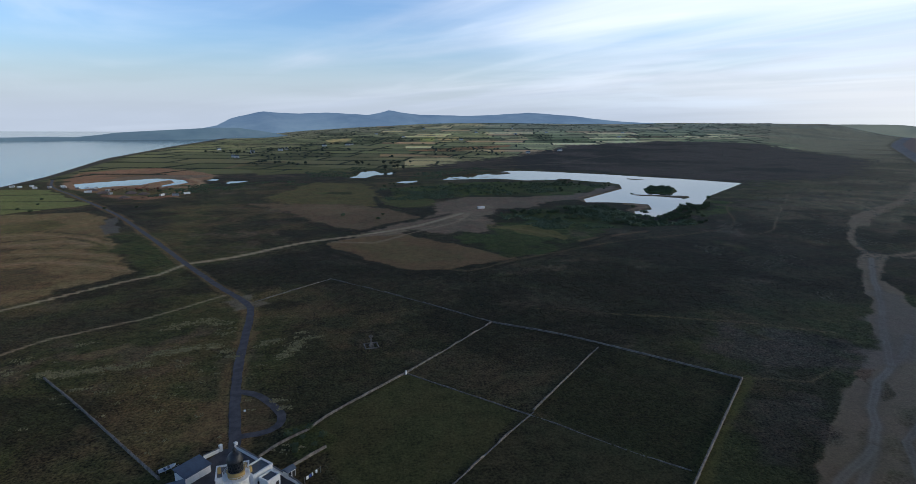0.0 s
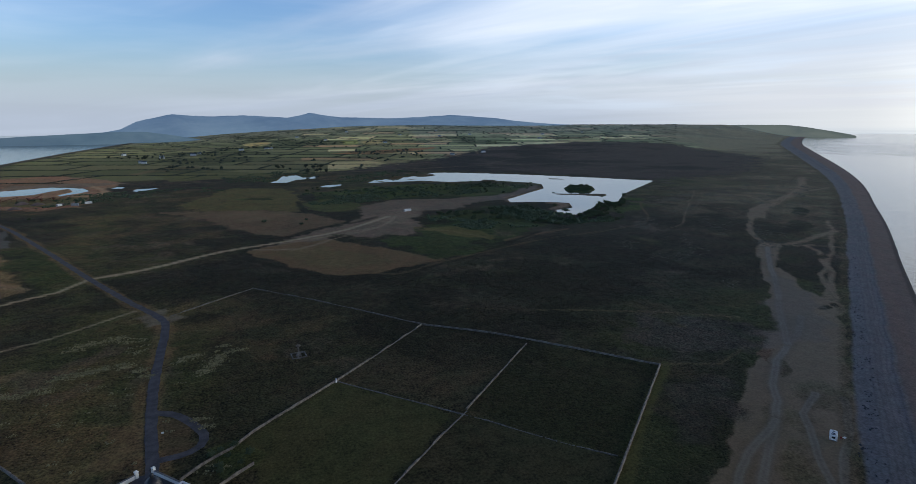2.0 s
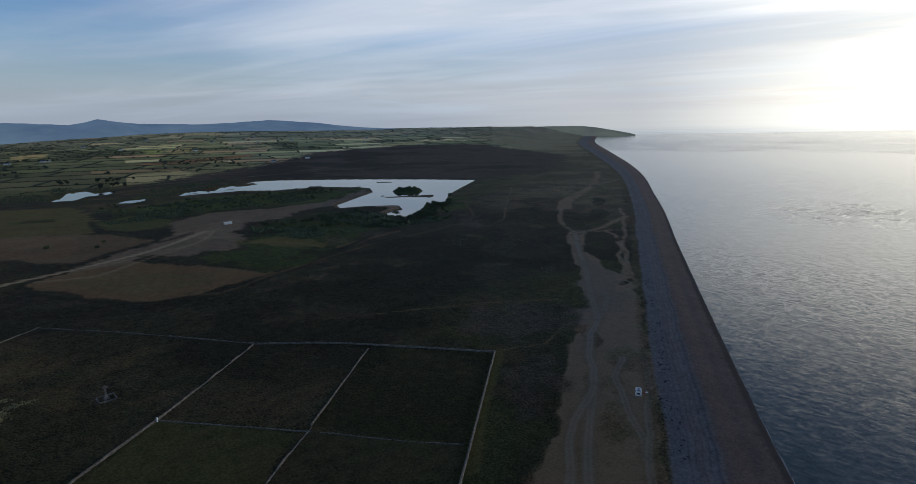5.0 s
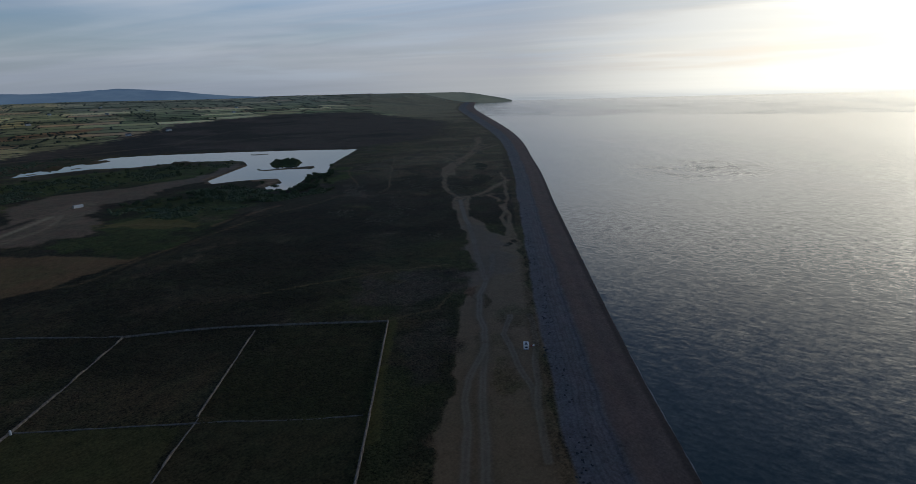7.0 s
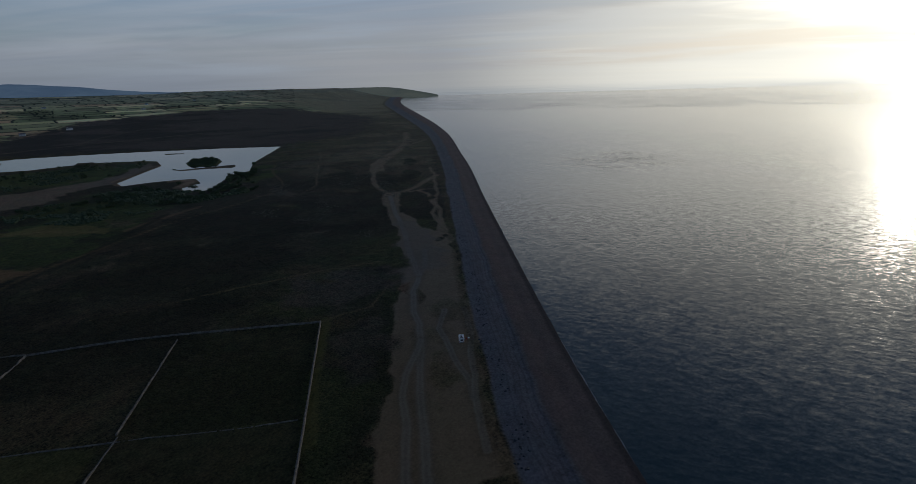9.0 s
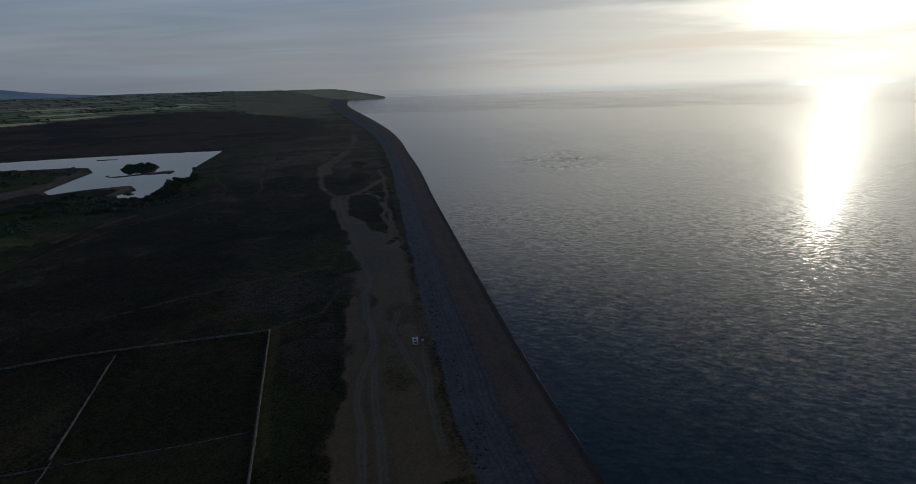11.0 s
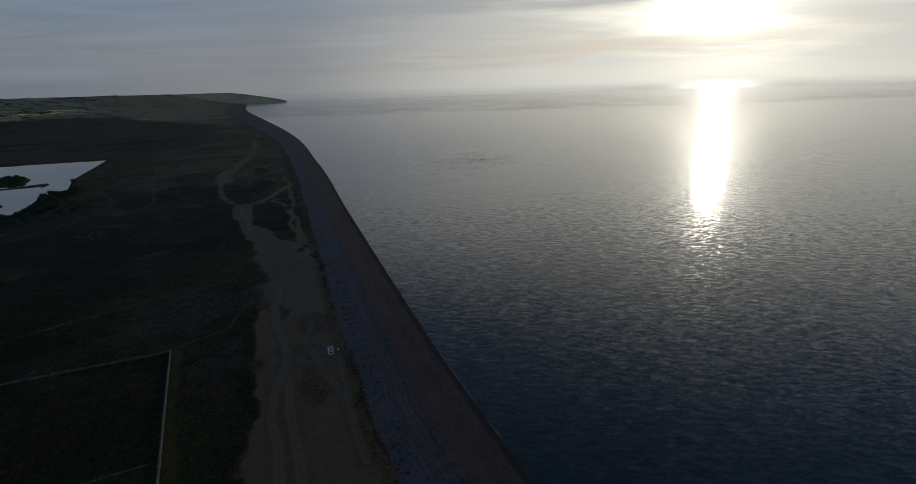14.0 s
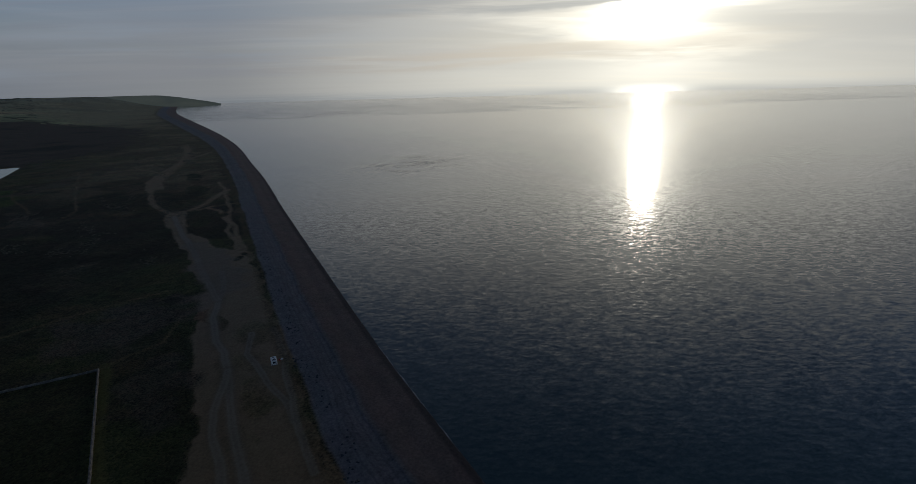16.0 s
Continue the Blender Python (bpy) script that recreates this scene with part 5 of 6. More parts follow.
# ---- the lighthouse and its yard ----
def build_lighthouse():
    lh = thing("lighthouse", -35.1, 114.8, None, 20, "white round lighthouse with red bands, ochre gallery and black lantern", "lighthouse")
    lh.scale = (0.86, 0.86, 1.0)
    part("tower", lathe(((4.1, -0.5), (3.9, 1.0), (3.55, 7.5), (3.5, 7.5), (3.0, 18.5), (2.85, 20.9), (2.95, 21.1)), 40), M_WHITE, lh)
    part("band", lathe(((3.74, 5.0), (3.6, 8.2)), 40, False), M_RED, lh, "broad red painted band")
    part("band", lathe(((3.26, 14.2), (3.08, 18.0)), 40, False), M_RED, lh, "broad red painted band")
    part("gallery_floor", lathe(((2.9, 20.9), (3.35, 21.2), (3.45, 21.3), (3.45, 21.5), (2.0, 21.52)), 40), M_WHITE, lh)
    part("lantern_base", lathe(((2.15, 21.4), (2.15, 22.7), (2.35, 22.75), (2.35, 22.9), (2.0, 22.92)), 32), M_OCHRE, lh, "ochre painted lantern base")
    for k in range(20):
        a = k * 2 * math.pi / 20
        bm = bmesh.new()
        rod(bm, (3.3 * math.cos(a), 3.3 * math.sin(a), 21.4), (3.3 * math.cos(a), 3.3 * math.sin(a), 22.6), 0.045, 5)
        part("baluster", bm, M_WHITE, lh)
    for z in (21.8, 22.2, 22.6):
        bm = bmesh.new()
        for k in range(40):
            a, b = k * math.pi / 20, (k + 1) * math.pi / 20
            rod(bm, (3.3 * math.cos(a), 3.3 * math.sin(a), z), (3.3 * math.cos(b), 3.3 * math.sin(b), z), 0.035, 4)
        part("rail", bm, M_WHITE, lh)
    lantern = part("lantern", lathe(((1.95, 22.85), (1.95, 23.1), (1.85, 23.1), (1.85, 25.2), (2.0, 25.2), (2.0, 25.45)), 16), M_GLASS, lh, "dark glazed lantern room")
    bm = bmesh.new()
    for k in range(16):
        a, b = k * math.pi / 8, (k + 1) * math.pi / 8
        rod(bm, (1.9 * math.cos(a), 1.9 * math.sin(a), 22.95), (1.9 * math.cos(b), 1.9 * math.sin(b), 25.3), 0.05, 4)
        rod(bm, (1.9 * math.cos(b), 1.9 * math.sin(b), 22.95), (1.9 * math.cos(a), 1.9 * math.sin(a), 25.3), 0.05, 4)
    for z in (23.0, 23.75, 24.5, 25.25):
        for k in range(16):
            a, b = k * math.pi / 8, (k + 1) * math.pi / 8
            rod(bm, (1.95 * math.cos(a), 1.95 * math.sin(a), z), (1.95 * math.cos(b), 1.95 * math.sin(b), z), 0.06, 4)
    part("astragal", bm, M_BLACK, lantern)
    part("dome", lathe(((2.1, 25.4), (2.15, 25.6), (1.95, 26.2), (1.5, 26.85), (0.9, 27.3), (0.45, 27.45), (0.4, 27.8)), 32), M_BLACK, lh, "black domed lantern roof")
    part("vent_ball", lathe(((0.2, 27.75), (0.48, 27.95), (0.52, 28.15), (0.4, 28.4), (0.1, 28.55)), 16), M_BLACK, lh)
    bm = bmesh.new()
    rod(bm, (0, 0, 28.5), (0, 0, 29.6), 0.05)
    rod(bm, (-0.5, 0, 29.2), (0.5, 0, 29.2), 0.04)
    part("weather_vane", bm, M_BLACK, lh)
    for z in (9.5, 15.0):
        part("window", boxes((-0.4, 0.4, -3.7 + z * 0.035, -2.6, z, z + 1.3)), M_GLASS, lh)


def flat_house(name, x, y, turn, long, deep, high, label, chimneys=0):
    h = thing(name, x, y, None, turn, label, "house", "keepers' buildings")
    part("wall", boxes((-long / 2, long / 2, -deep / 2, deep / 2, -0.4, high)), M_WHITE, h)
    bm = bmesh.new()
    t = 0.3
    box(bm, -long / 2 - 0.1, long / 2 + 0.1, -deep / 2 - 0.1, -deep / 2 + t, high, high + 0.55)
    box(bm, -long / 2 - 0.1, long / 2 + 0.1, deep / 2 - t, deep / 2 + 0.1, high, high + 0.55)
    box(bm, -long / 2 - 0.1, -long / 2 + t, -deep / 2 + t, deep / 2 - t, high, high + 0.55)
    box(bm, long / 2 - t, long / 2 + 0.1, -deep / 2 + t, deep / 2 - t, high, high + 0.55)
    part("parapet", bm, M_WHITE, h)
    part("roof", boxes((-long / 2 + t, long / 2 - t, -deep / 2 + t, deep / 2 - t, high, high + 0.12)), M_LEAD, h, "grey felted flat roof")
    for k in range(chimneys):
        cx = -long / 2 + 0.9 + k * (long - 1.8) / max(1, chimneys - 1)
        c = part("chimney", boxes((cx - 0.45, cx + 0.45, -0.45, 0.45, high + 0.1, high + 1.7), bevel=0.05), M_OCHRE, h, "buff chimney stack")
        for s in (-0.2, 0.2):
            bm = bmesh.new()
            rod(bm, (cx + s, 0, high + 1.65), (cx + s, 0, high + 2.1), 0.12, 8)
            part("chimney_pot", bm, M_OCHRE, c)
    n = max(2, int(long / 2.6))
    for k in range(n):
        cx = -long / 2 + (k + 0.5) * long / n
        if k == n // 2:
            part("door", boxes((cx - 0.5, cx + 0.5, -deep / 2 - 0.05, -deep / 2 + 0.1, 0, 2.05)), M_BLACK, h)
        else:
            w = part("window", boxes((cx - 0.45, cx + 0.45, -deep / 2 - 0.03, -deep / 2 + 0.1, 0.9, 2.2)), M_GLASS, h)
            part("sill", boxes((cx - 0.55, cx + 0.55, -deep / 2 - 0.12, -deep / 2 - 0.005, 0.8, 0.9)), M_LEAD, w)
    return h


def build_yard():
    sheet_points = ((-62, 143), (-52, 160), (-46, 160), (-27, 140), (-25, 100), (-60, 100))
    bm = bmesh.new()
    top = bmesh.ops.contextual_create(bm, geom=[bm.verts.new((x, y, z_at(x, y) + 0.12)) for x, y in sheet_points])
    mesh = bpy.data.meshes.new("pavement_yard")
    bmesh.ops.triangulate(bm, faces=bm.faces[:])
    bm.to_mesh(mesh)
    mesh.materials.append(M_ASPHALT)
    tagged(new("pavement_yard", mesh), "dark asphalt yard round the lighthouse", "yard", kind="structure")
    flat_house("keepers_house", -44.2, 141.6, 12, 8.5, 6.0, 4.6, "white flat-roofed keepers' house with buff chimneys", 2)
    flat_house("keepers_house", -37.8, 142.6, 50, 6.5, 5.0, 4.4, "white flat-roofed wing beside the keepers' house", 1)
    flat_house("outbuilding", -33.9, 139.5, 52, 4.2, 3.6, 3.4, "small white outbuilding with a grey flat roof")
    flat_house("engine_house", -48, 128, 20, 9, 7, 4.0, "white flat-roofed engine house under the lighthouse")
    shed = thing("storage_shed", -56.9, 147.5, None, 51, "long white shed with a blue-grey sloping roof", "shed")
    part("wall", boxes((-3.9, 3.9, -2.6, 2.6, -0.4, 2.5)), M_WHITE, shed)
    bm = bmesh.new()
    v = [bm.verts.new(p) for p in ((-4.2, -2.9, 2.5), (4.2, -2.9, 2.5), (4.2, 2.9, 3.5), (-4.2, 2.9, 3.5), (-4.2, -2.9, 2.72), (4.2, -2.9, 2.72), (4.2, 2.9, 3.72), (-4.2, 2.9, 3.72))]
    for f in ((3, 2, 1, 0), (4, 5, 6, 7), (0, 1, 5, 4), (1, 2, 6, 5), (2, 3, 7, 6), (3, 0, 4, 7)):
        bm.faces.new([v[i] for i in f])
    box(bm, -3.9, 3.9, 2.3, 2.55, 2.4, 3.45)
    part("roof", bm, M_SLATE, shed)
    for x in (-2.0, 2.0):
        part("door", boxes((x - 1.2, x + 1.2, -2.66, -2.58, 0, 2.1)), M_WHITE, shed)
    make_house("storage_shed", 6.0, 3.6, 2.1, "low grey-roofed shed at the yard's edge", "shed", "", 20, -60.0, 140.5, stacks=False)
    hut = make_house("wash_house", 2.6, 2.2, 2.4, "tiny white wash house with a grey roof", "hut", "", 48, -29.4, 143.8, stacks=False)
    for a, b in (((-56.5, 155.6), (-52.7, 159.0)), ((-48.0, 159.8), (-37.0, 149.7)), ((-37.0, 149.7), (-27.0, 140.2)), ((-27.0, 140.2), (-20.0, 132.0))):
        d = Vector((b[0] - a[0], b[1] - a[1], 0))
        w = thing("yard_wall", a[0], a[1], None, math.degrees(math.atan2(d.y, d.x)), "white rendered boundary wall with a grey coping", "wall", "yard walls")
        part("wall_face", boxes((0, d.length, -0.2, 0.2, -0.3, 1.3)), M_WHITE, w)
        part("coping", boxes((-0.05, d.length + 0.05, -0.28, 0.28, 1.3, 1.42), bevel=0.03), M_LEAD, w)
    for x, y in ((-52.5, 159.2), (-48.2, 160.0)):
        p = thing("gate_pillar", x, y, None, 45, "square white gate pillar with a pointed cap", "pillar", "gate pillars")
        part("shaft", boxes((-0.45, 0.45, -0.45, 0.45, -0.3, 2.1), bevel=0.04), M_WHITE, p)
        bm = lathe(((0.75, 2.1), (0.75, 2.2), (0.05, 2.6)), 4)
        part("cap", bm, M_WHITE, p).matrix_basis = pose(0, 0, 0, 0, 0, 45)
    # garden wall behind the wash house
    stone_wall(((-29.0, 148.6), (-24.5, 153.2), (-20.4, 157.0)), 0.9, 0.4)
    stone_wall(((-40.2, 154.5), (-34.5, 161.5), (-28.0, 167.3)), 0.8, 0.45)
    stone_wall(((-72, 153.5), (-66, 147)), 0.8, 0.45)
    # boat on its trailer
    boat = thing("boat", -65.3, 151.1, None, 40, "white inflatable boat resting on a road trailer", "boat")
    bm = bmesh.new()
    prof = ((-2.4, 0.8, 0.0), (-1.0, 0.85, 0.0), (1.0, 0.8, 0.05), (1.9, 0.5, 0.2), (2.5, 0.05, 0.4))
    rows = []
    for px, w, lift in prof:
        rows.append([bm.verts.new((px, s * w * q, 0.55 + lift + u)) for s, q, u in ((-1, 1, 0.5), (-1, 1.05, 0.25), (-1, 0.6, 0.0), (1, 0.6, 0.0), (1, 1.05, 0.25), (1, 1, 0.5))])
    for a, b in zip(rows, rows[1:]):
        for k in range(5):
            bm.faces.new((a[k], a[k + 1], b[k + 1], b[k]))
    bm.faces.new(rows[0]), bm.faces.new(rows[-1])
    part("hull", bm, M_WHITE, boat)
    part("seat", boxes((-0.9, -0.4, -0.6, 0.6, 0.8, 1.0), bevel=0.03), M_SLATE, boat)
    part("console", boxes((0.2, 0.7, -0.35, 0.35, 0.7, 1.5), bevel=0.05), M_LEAD, boat)
    part("outboard", boxes((-2.8, -2.4, -0.2, 0.2, 0.5, 1.5), bevel=0.06), M_BLACK, boat)
    trailer = thing("boat_trailer", -65.3, 151.1, None, 40, "galvanised boat trailer on two small wheels", "trailer")
    part("frame", boxes((-2.2, 3.2, -0.06, 0.06, 0.4, 0.5), (-0.8, -0.7, -0.9, 0.9, 0.35, 0.45), (1.0, 1.1, -0.6, 0.6, 0.42, 0.52)), M_METAL, trailer)
    for s in (-1, 1):
        wheel = part("wheel", lathe(((0.26, -0.09), (0.28, 0), (0.26, 0.09)), 14), M_TYRE, trailer)
        wheel.matrix_basis = pose(-0.75, s * 0.95, 0.27, 90)
        part("rim", lathe(((0.14, -0.1), (0.14, 0.1)), 10), M_METAL, wheel)
    # washing line
    line = thing("washing_line", -22.6, 142.0, None, 50, "washing line hung with white and blue laundry", "washing line")
    for px in (-3.0, 3.0):
        bm = bmesh.new()
        rod(bm, (px, 0, -0.3), (px, 0, 2.1), 0.05)
        part("post", bm, M_METAL, line)
    bm = bmesh.new()
    rod(bm, (-3, 0, 2.0), (3, 0, 2.0), 0.015, 4)
    part("cord", bm, M_METAL, line)
    blue = rough_material("blue_cloth", (0.05, 0.09, 0.35), (0.04, 0.07, 0.28), 2, 0.9, 0)
    for px, w, mat, lab in ((-2.0, 0.9, M_WHITE, "white sheet"), (-0.9, 0.8, blue, "blue cloth"), (-0.1, 0.5, M_WHITE, "white shirt"), (1.4, 0.7, M_WHITE, "white towel")):
        bm = bmesh.new()
        cols = [[bm.verts.new((px + w * (i / 6 - 0.5), 0.06 * math.sin(i * 1.7) * (j > 0), 2.0 - j * 0.35 + 0.02 * math.sin(i))) for j in range(4)] for i in range(7)]
        for a, b in zip(cols, cols[1:]):
            for j in range(3):
                bm.faces.new((a[j], a[j + 1], b[j + 1], b[j]))
        part("laundry", bm, mat, line, lab)
    # a white stone in the loop, a post by the field gate
    for x, y in ((-51.0, 183.0),):
        s = thing("marker_stone", x, y, None, 10, "white painted marker stone in rough grass", "stone")
        part("block", boxes((-0.4, 0.4, -0.25, 0.25, -0.2, 0.6), bevel=0.12), M_WHITE, s)
    g = thing("gate_post", 6.5, 204.4, None, 45, "white post at the corner of a field wall", "post")
    part("shaft", boxes((-0.25, 0.25, -0.25, 0.25, -0.3, 1.7), bevel=0.05), M_WHITE, g)


build_lighthouse()
build_yard()


# ---- the cross on the heath ----
def build_cross():
    c = thing("stone_cross", -8, 235, None, 10, "tall weathered stone wheel cross inside a low stone surround", "monument")
    part("plinth", boxes((-1.1, 1.1, -1.1, 1.1, -0.2, 0.45), (-0.8, 0.8, -0.8, 0.8, 0.45, 0.95), (-0.55, 0.55, -0.55, 0.55, 0.95, 1.5), bevel=0.04), M_STONE, c)
    bm = bmesh.new()
    low = [bm.verts.new(p) for p in ((-0.34, -0.2, 1.5), (0.34, -0.2, 1.5), (0.34, 0.2, 1.5), (-0.34, 0.2, 1.5))]
    top = [bm.verts.new(p) for p in ((-0.24, -0.16, 5.6), (0.24, -0.16, 5.6), (0.24, 0.16, 5.6), (-0.24, 0.16, 5.6))]
    bm.faces.new(low[::-1]), bm.faces.new(top)
    for k in range(4):
        bm.faces.new((low[k], low[(k + 1) % 4], top[(k + 1) % 4], top[k]))
    box(bm, -1.0, 1.0, -0.16, 0.16, 4.5, 4.95)
    part("shaft", bm, M_STONE, c)
    bm = bmesh.new()
    rings = [[bm.verts.new((r * math.cos(k * math.pi / 12), y, 4.72 + r * math.sin(k * math.pi / 12))) for k in range(24)] for r, y in ((0.78, -0.1), (0.78, 0.1), (0.58, 0.1), (0.58, -0.1))]
    for i in range(4):
        a, b = rings[i], rings[(i + 1) % 4]
        for k in range(24):
            bm.faces.new((a[k], a[(k + 1) % 24], b[(k + 1) % 24], b[k]))
    part("wheel_ring", bm, M_STONE, c)
    kerb = thing("stone_surround", -8, 235, None, 10, "low square stone surround on the heath", "kerb")
    for k in range(4):
        part("kerb_stone", boxes((-3.2, 3.2, -3.2, -2.7, -0.2, 0.5), bevel=0.05), M_STONE, kerb).matrix_basis = pose(0, 0, 0, 0, 0, 90 * k)


build_cross()


# ---- the motorhome on the sand ----
def build_motorhome():
    m = thing("motorhome", 158.2, 119.8, None, -50, "small white motorhome parked on sandy turf behind the beach", "motorhome")
    # its rear faces the camera's side; x across, y along
    bm = bmesh.new()
    rings = []
    for y, w, z0, z1 in ((-2.1, 1.0, 0.55, 2.2), (-1.95, 1.08, 0.45, 2.35), (1.3, 1.08, 0.45, 2.4), (1.75, 1.02, 0.45, 2.25), (2.05, 0.95, 0.6, 1.7)):
        rings.append([bm.verts.new(p) for p in ((-w, y, z0), (w, y, z0), (w, y, z1 - 0.15), (w - 0.15, y, z1), (-w + 0.15, y, z1), (-w, y, z1 - 0.15))])
    for a, b in zip(rings, rings[1:]):
        for k in range(6):
            bm.faces.new((a[k], a[(k + 1) % 6], b[(k + 1) % 6], b[k]))
    bm.faces.new(rings[0][::-1]), bm.faces.new(rings[-1])
    body = part("body", bm, M_WHITE, m)
    part("rear_window", boxes((-0.5, 0.5, -2.16, -2.09, 1.2, 1.85), bevel=0.02), M_GLASS, m)
    part("roof_light", boxes((-0.4, 0.4, -1.1, -0.5, 2.35, 2.48), bevel=0.03), M_GLASS, m)
    part("roof_light", boxes((-0.35, 0.35, 0.3, 0.8, 2.37, 2.49), bevel=0.03), M_LEAD, m)
    part("roof_box", boxes((-0.7, 0.7, -1.85, -1.4, 2.33, 2.5), bevel=0.05), M_LEAD, m)
    part("windscreen", boxes((-0.75, 0.75, 1.86, 2.0, 1.35, 1.95)), M_GLASS, m)
    for s in (-1, 1):
        part("side_window", boxes((s * 1.08 - 0.02, s * 1.08 + 0.02, -1.0, 0.2, 1.25, 1.8)), M_GLASS, m)
        part("tail_light", boxes((s * 0.85 - 0.12, s * 0.85 + 0.12, -2.15, -2.08, 0.8, 1.1)), M_RED, m)
        for y in (-1.3, 1.3):
            w = part("wheel", lathe(((0.32, -0.1), (0.34, 0), (0.32, 0.1)), 16), M_TYRE, m)
            w.matrix_basis = pose(s * 0.9, y, 0.34, 0, 90)
            part("hub", lathe(((0.18, -0.11), (0.18, 0.11)), 10), M_METAL, w)
    part("bumper", boxes((-1.0, 1.0, -2.25, -2.09, 0.45, 0.65), bevel=0.04), M_LEAD, m)
    t = thing("picnic_table", 161.2, 118.4, None, 10, "dark folding picnic table with a white cloth", "table")
    part("tabletop", boxes((-0.6, 0.6, -0.4, 0.4, 0.68, 0.72)), M_WHITE, t)
    for x in (-0.5, 0.5):
        for y in (-0.3, 0.3):
            bm = bmesh.new()
            rod(bm, (x, y, -0.05), (x, y, 0.7), 0.02, 4)
            part("leg", bm, M_BLACK, t)
    ch = thing("camping_chair", 160.2, 118.6, None, -30, "dark red folding camping chair beside the motorhome", "chair")
    part("seat", boxes((-0.28, 0.28, -0.25, 0.25, 0.4, 0.46), bevel=0.02), M_RED, ch)
    part("backrest", boxes((-0.28, 0.28, 0.25, 0.31, 0.45, 1.0), bevel=0.02), M_RED, ch)
    for x in (-0.25, 0.25):
        for y in (-0.22, 0.22):
            bm = bmesh.new()
            rod(bm, (x, y, -0.05), (x, y, 0.42), 0.02, 4)
            part("leg", bm, M_BLACK, ch)


build_motorhome()


# ---- rough growth on the heath, stones and foam on the beach ----
def build_growth():
    gen = np.random.default_rng(12)
    n = 90000
    r = 100 / np.tan(np.radians(gen.uniform(12, 45, n)))
    a = np.radians(gen.uniform(-36, 75, n))
    x, y = r * np.sin(a), r * np.cos(a)
    shore = area_distance(x, y, SHORE_AREA)
    tint = ground_tints(x, y, shore)
    clear = (tint[:, 3] > 0.66) & (shore > 38) & (line_distance(x, y, ROAD) > 4) & (line_distance(x, y, LOOP) > 3.5) & (fractal(x, y, 40, 81) > 0.36)
    clear &= ~((x > -70) & (x < -20) & (y < 162))
    x, y = x[clear], y[clear]
    clumps("heather", x, y, gen.uniform(0.5, 1.5, x.size) * (0.8 + np.hypot(x, y) / 700), gen.uniform(0.06, 0.20, x.size), M_TUSSOCK, gen, "dark brown-green heather and rough grass tussocks", "heather",
           tint[clear])
    # flowering pale gorse in drifts
    px, py = [], []
    for cx, cy, sx, sy, k in ((-57, 242, 1, 1, 8), (-55, 246, 1, 1, 10), (-52, 247, 1.2, 0.8, 10), (-41, 255, 0.8, 2, 9), (-42, 243, 1, 3, 24), (-43, 236, 1.4, 2.5, 26), (-45, 229, 1.5, 1.6, 18), (-37, 247, 1.5, 1, 9), (-32, 249, 1.5, 1, 7),
                              (-138, 224, 2, 1.5, 22), (-132, 221, 2.5, 1.5, 26), (-125, 223, 3, 1.6, 28), (-118, 225, 3, 2, 24), (-110, 225, 3, 1.6, 18), (-103, 227, 2.5, 1.6, 12), (-100, 238, 2.5, 1.5, 20), (-95, 240, 3, 1.5, 22), (-88, 242, 2.5, 2, 22),
                              (-80, 243, 2.5, 2, 20), (-72, 236, 2, 2, 12), (-67, 230, 1.5, 2, 7), (-107, 269, 2.5, 2, 16), (-100, 274, 3, 2, 20), (-92, 277, 3, 2, 20), (-84, 273, 2.5, 2, 14), (-79, 260, 2, 3, 12), (-139, 252, 2, 2, 8), (-154, 236, 2.5, 2, 10),
                              (-152, 226, 2, 2, 8), (-119, 207, 1.5, 1, 8), (-90, 208, 16, 20, 40), (-41, 189, 1.2, 1, 10), (-38, 184, 1, 1.5, 7), (-34, 158, 3, 2, 6)):
        tuft = gen.normal(0, 1, (2, k))
        px.append((cx + 1.25 * sx * np.repeat(tuft[0], 9) + gen.normal(0, 1.0, 9 * k)))
        py.append((cy + 0.9 * sy * np.repeat(tuft[1], 9) + gen.normal(0, 0.5, 9 * k)))
    x, y = np.concatenate(px), np.concatenate(py)
    clumps("gorse", x, y, gen.uniform(0.25, 0.75, x.size), gen.uniform(0.18, 0.42, x.size), M_GORSE, gen, "pale yellow-green gorse and thistle clumps on the heath", "gorse")
    # bleached grass near the dunes and the lake
    x, y = gen.uniform(250, 900, 90000), gen.uniform(220, 900, 90000)
    keep = (fractal(x + y, 3.2 * (x - y), 60, 85) > 0.60) & (fractal(x, y, 16, 86) > 0.47) & (area_distance(x, y, SHORE_AREA) > 75) & (area_distance(x, y, LAKE) < -6) & (np.abs(y - x * 0.95) < 190)
    x, y = x[keep], y[keep]
    clumps("marram_grass", x, y, gen.uniform(0.6, 1.9, x.size), gen.uniform(0.14, 0.36, x.size), M_MARRAM, gen, "bleached tussocks of dune grass", "grass")


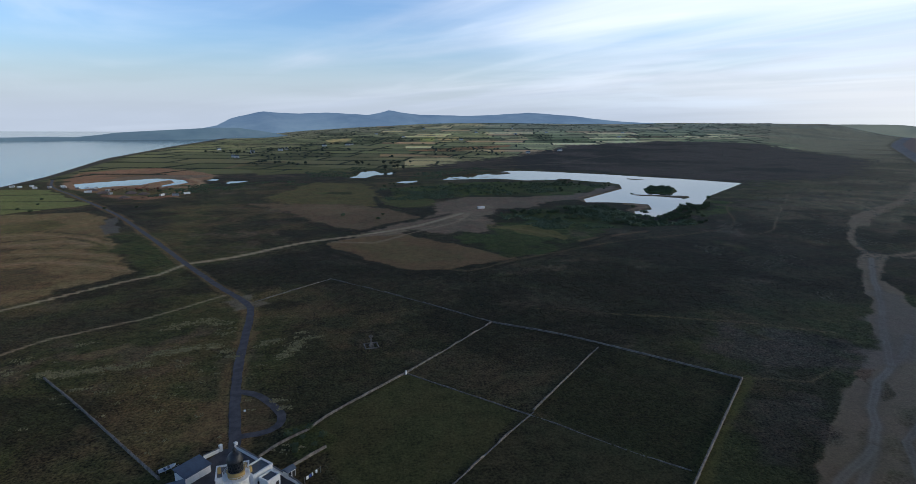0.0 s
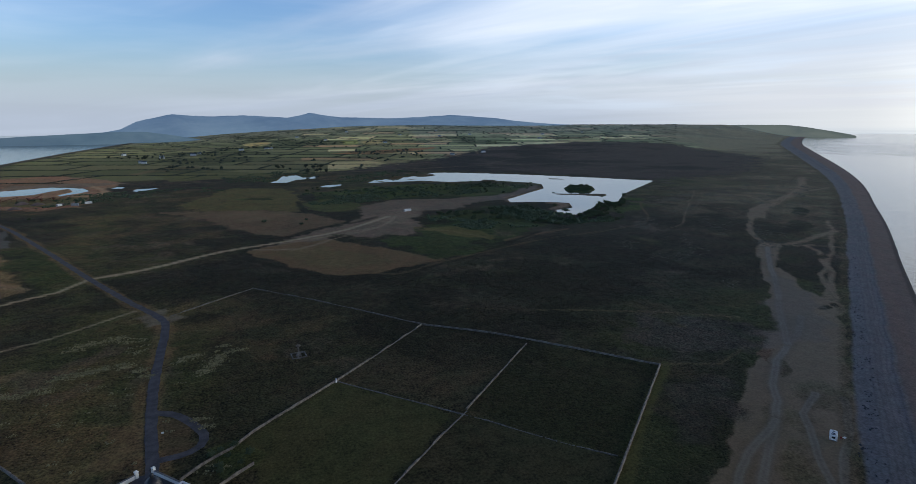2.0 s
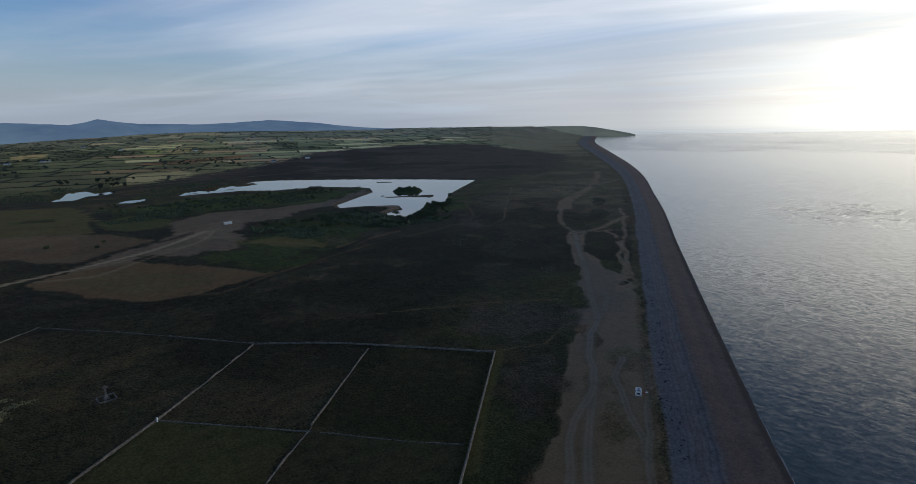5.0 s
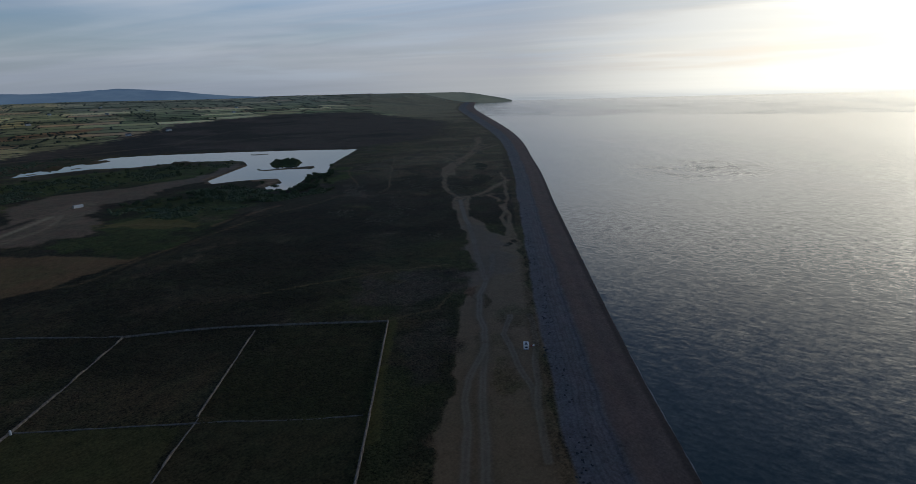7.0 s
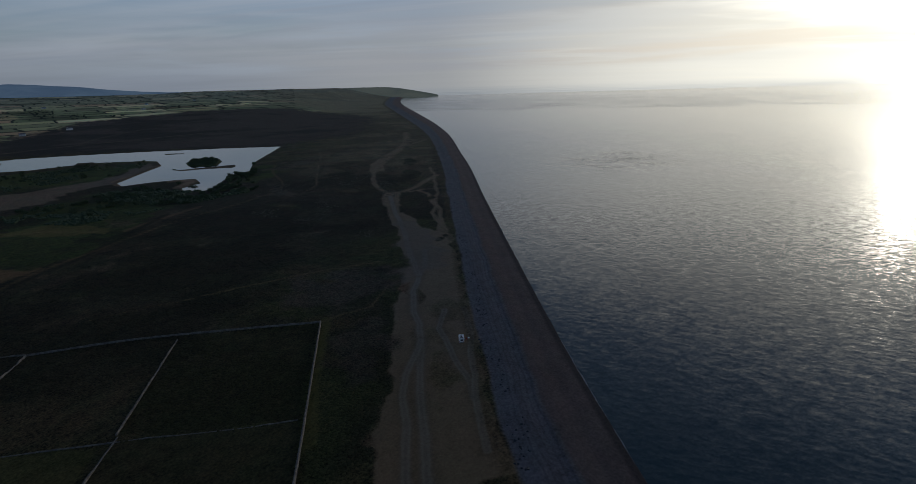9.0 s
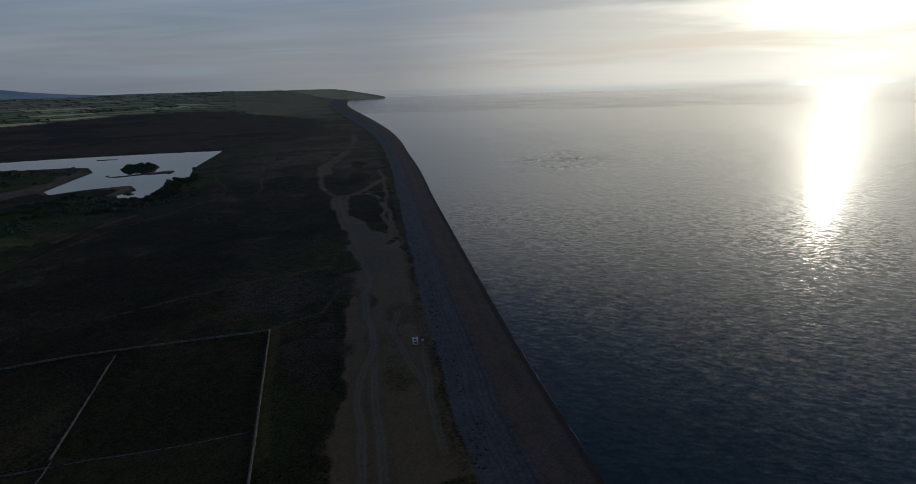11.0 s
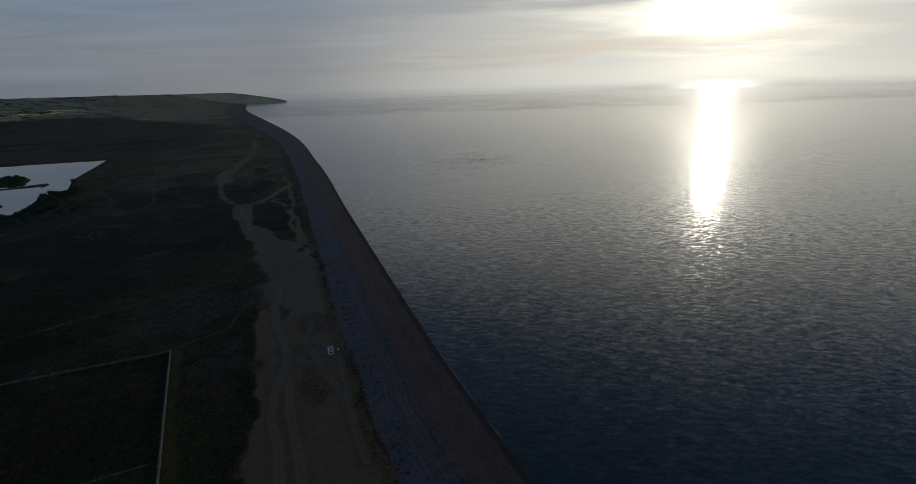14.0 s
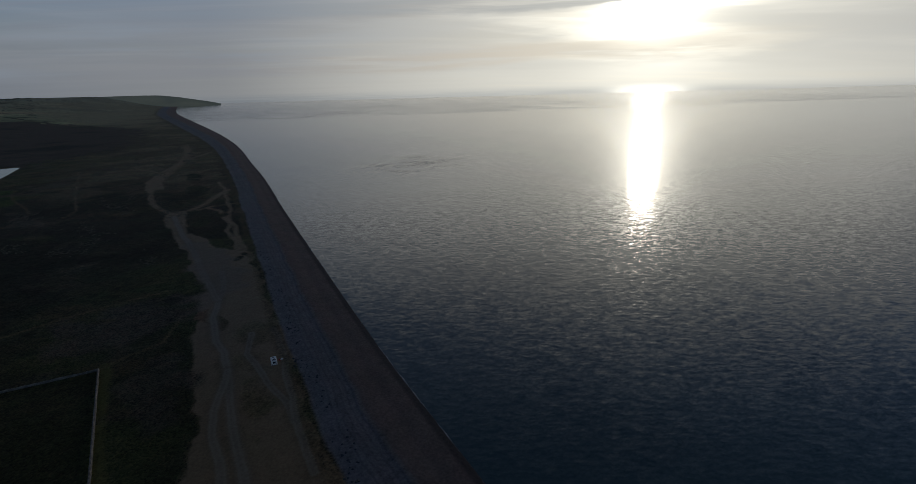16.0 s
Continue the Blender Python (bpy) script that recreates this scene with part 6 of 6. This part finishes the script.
def build_scrub():
    gen = np.random.default_rng(18)
    xs, ys = [], []
    for points, k in ((((-10, 830), (93, 855), (313, 882), (361, 826), (296, 780), (160, 730), (77, 710), (0, 700)), 1500), (((127, 600), (243, 636), (282, 560), (344, 566), (310, 495), (234, 488), (151, 490), (120, 551)), 1600),
                      (((40, 960), (95, 970), (210, 1055), (270, 1150), (200, 1200), (60, 1080)), 500), (((-130, 1000), (-70, 990), (30, 1170), (-60, 1240), (-160, 1120)), 500),
                      (((-320, 760), (-200, 860), (-120, 900), (-150, 960), (-330, 900)), 500), (ISLAND, 260)):
        p = np.array(points, float)
        x, y = gen.uniform(p[:, 0].min(), p[:, 0].max(), 4 * k), gen.uniform(p[:, 1].min(), p[:, 1].max(), 4 * k)
        keep = (area_distance(x, y, points) > 2) & (fractal(x, y, 28, 87) > (0.0 if points is ISLAND else 0.47))
        for _, pool, _ in POOLS:
            if points is not ISLAND:
                keep &= area_distance(x, y, pool) < -4
        xs.append(x[keep][:k]), ys.append(y[keep][:k])
    x, y = np.concatenate(xs), np.concatenate(ys)
    clumps("scrub", x, y, gen.uniform(1.8, 4.5, x.size), gen.uniform(0.5, 1.9, x.size), M_LEAF, gen, "low green willow and bramble scrub on old gravel land", "scrub")


build_scrub()


def build_beach():
    gen = np.random.default_rng(15)
    n = 60000
    s = gen.uniform(0, 620, n)
    x = 90 + s
    y = gen.uniform(-20, 560, n)
    shore = area_distance(x, y, SHORE_AREA)
    rim = np.abs(shore - 30 - 3.5 * (fractal(x, y, 25, 61) - 0.5))
    keep = (rim < 3.2) & (fractal(x, y, 9, 66) > 0.5) & (np.hypot(x, y) < 500)
    x, y = x[keep], y[keep]
    clumps("beach_stones", x, y, gen.uniform(0.3, 1.1, x.size), gen.uniform(0.12, 0.45, x.size), rough_material("dark_cobble", (0.035, 0.035, 0.040), (0.06, 0.056, 0.056), 0.6, 0.8, 0.3), gen,
           "dark cobbles piled along the top of the beach", "stones")
    s = gen.uniform(0, 800, 9000)
    x, y = 150 + s, gen.uniform(40, 640, 9000)
    shore = area_distance(x, y, SHORE_AREA)
    keep = (np.abs(shore / (1 + ease(np.hypot(x, y), 450, 1250)) - 13.5) < 1.0) & (fractal(x, y, 14, 67) > 0.5)
    x, y = x[keep], y[keep]
    clumps("driftwood", x, y, gen.uniform(0.4, 1.3, x.size), gen.uniform(0.05, 0.2, x.size), rough_material("bleached_wood", (0.30, 0.20, 0.13), (0.22, 0.15, 0.10), 1.0, 0.9, 0.2), gen,
           "pale driftwood and weed along the tide line", "driftwood")
    # lapping foam at the water's edge
    line = smooth_line(SHORE[:6], 1.5)
    d = np.gradient(line, axis=0)
    d /= np.linalg.norm(d, axis=1)[:, None]
    out = np.stack([d[:, 1], -d[:, 0]], 1)
    wob = 0.8 * (fractal(line[:, 0], line[:, 1], 9, 68) - 0.5)
    wide = np.clip(0.9 * (fractal(line[:, 0], line[:, 1], 14, 69) - 0.45) * 1.6, 0.02, 0.5)
    a, b = line + out * (1.1 + wob)[:, None], line + out * (1.1 + wob + wide)[:, None]
    p = np.stack([a, b], 1).reshape(-1, 2)
    ob = sheet("foam", p[:, 0], p[:, 1], np.full(len(p), SEA_LEVEL + 0.05), ring_faces(len(line), 2, False), M_FOAM)
    tagged(ob, "thin white foam line lapping the shingle", "foam", kind="stuff")


build_growth()
build_beach()
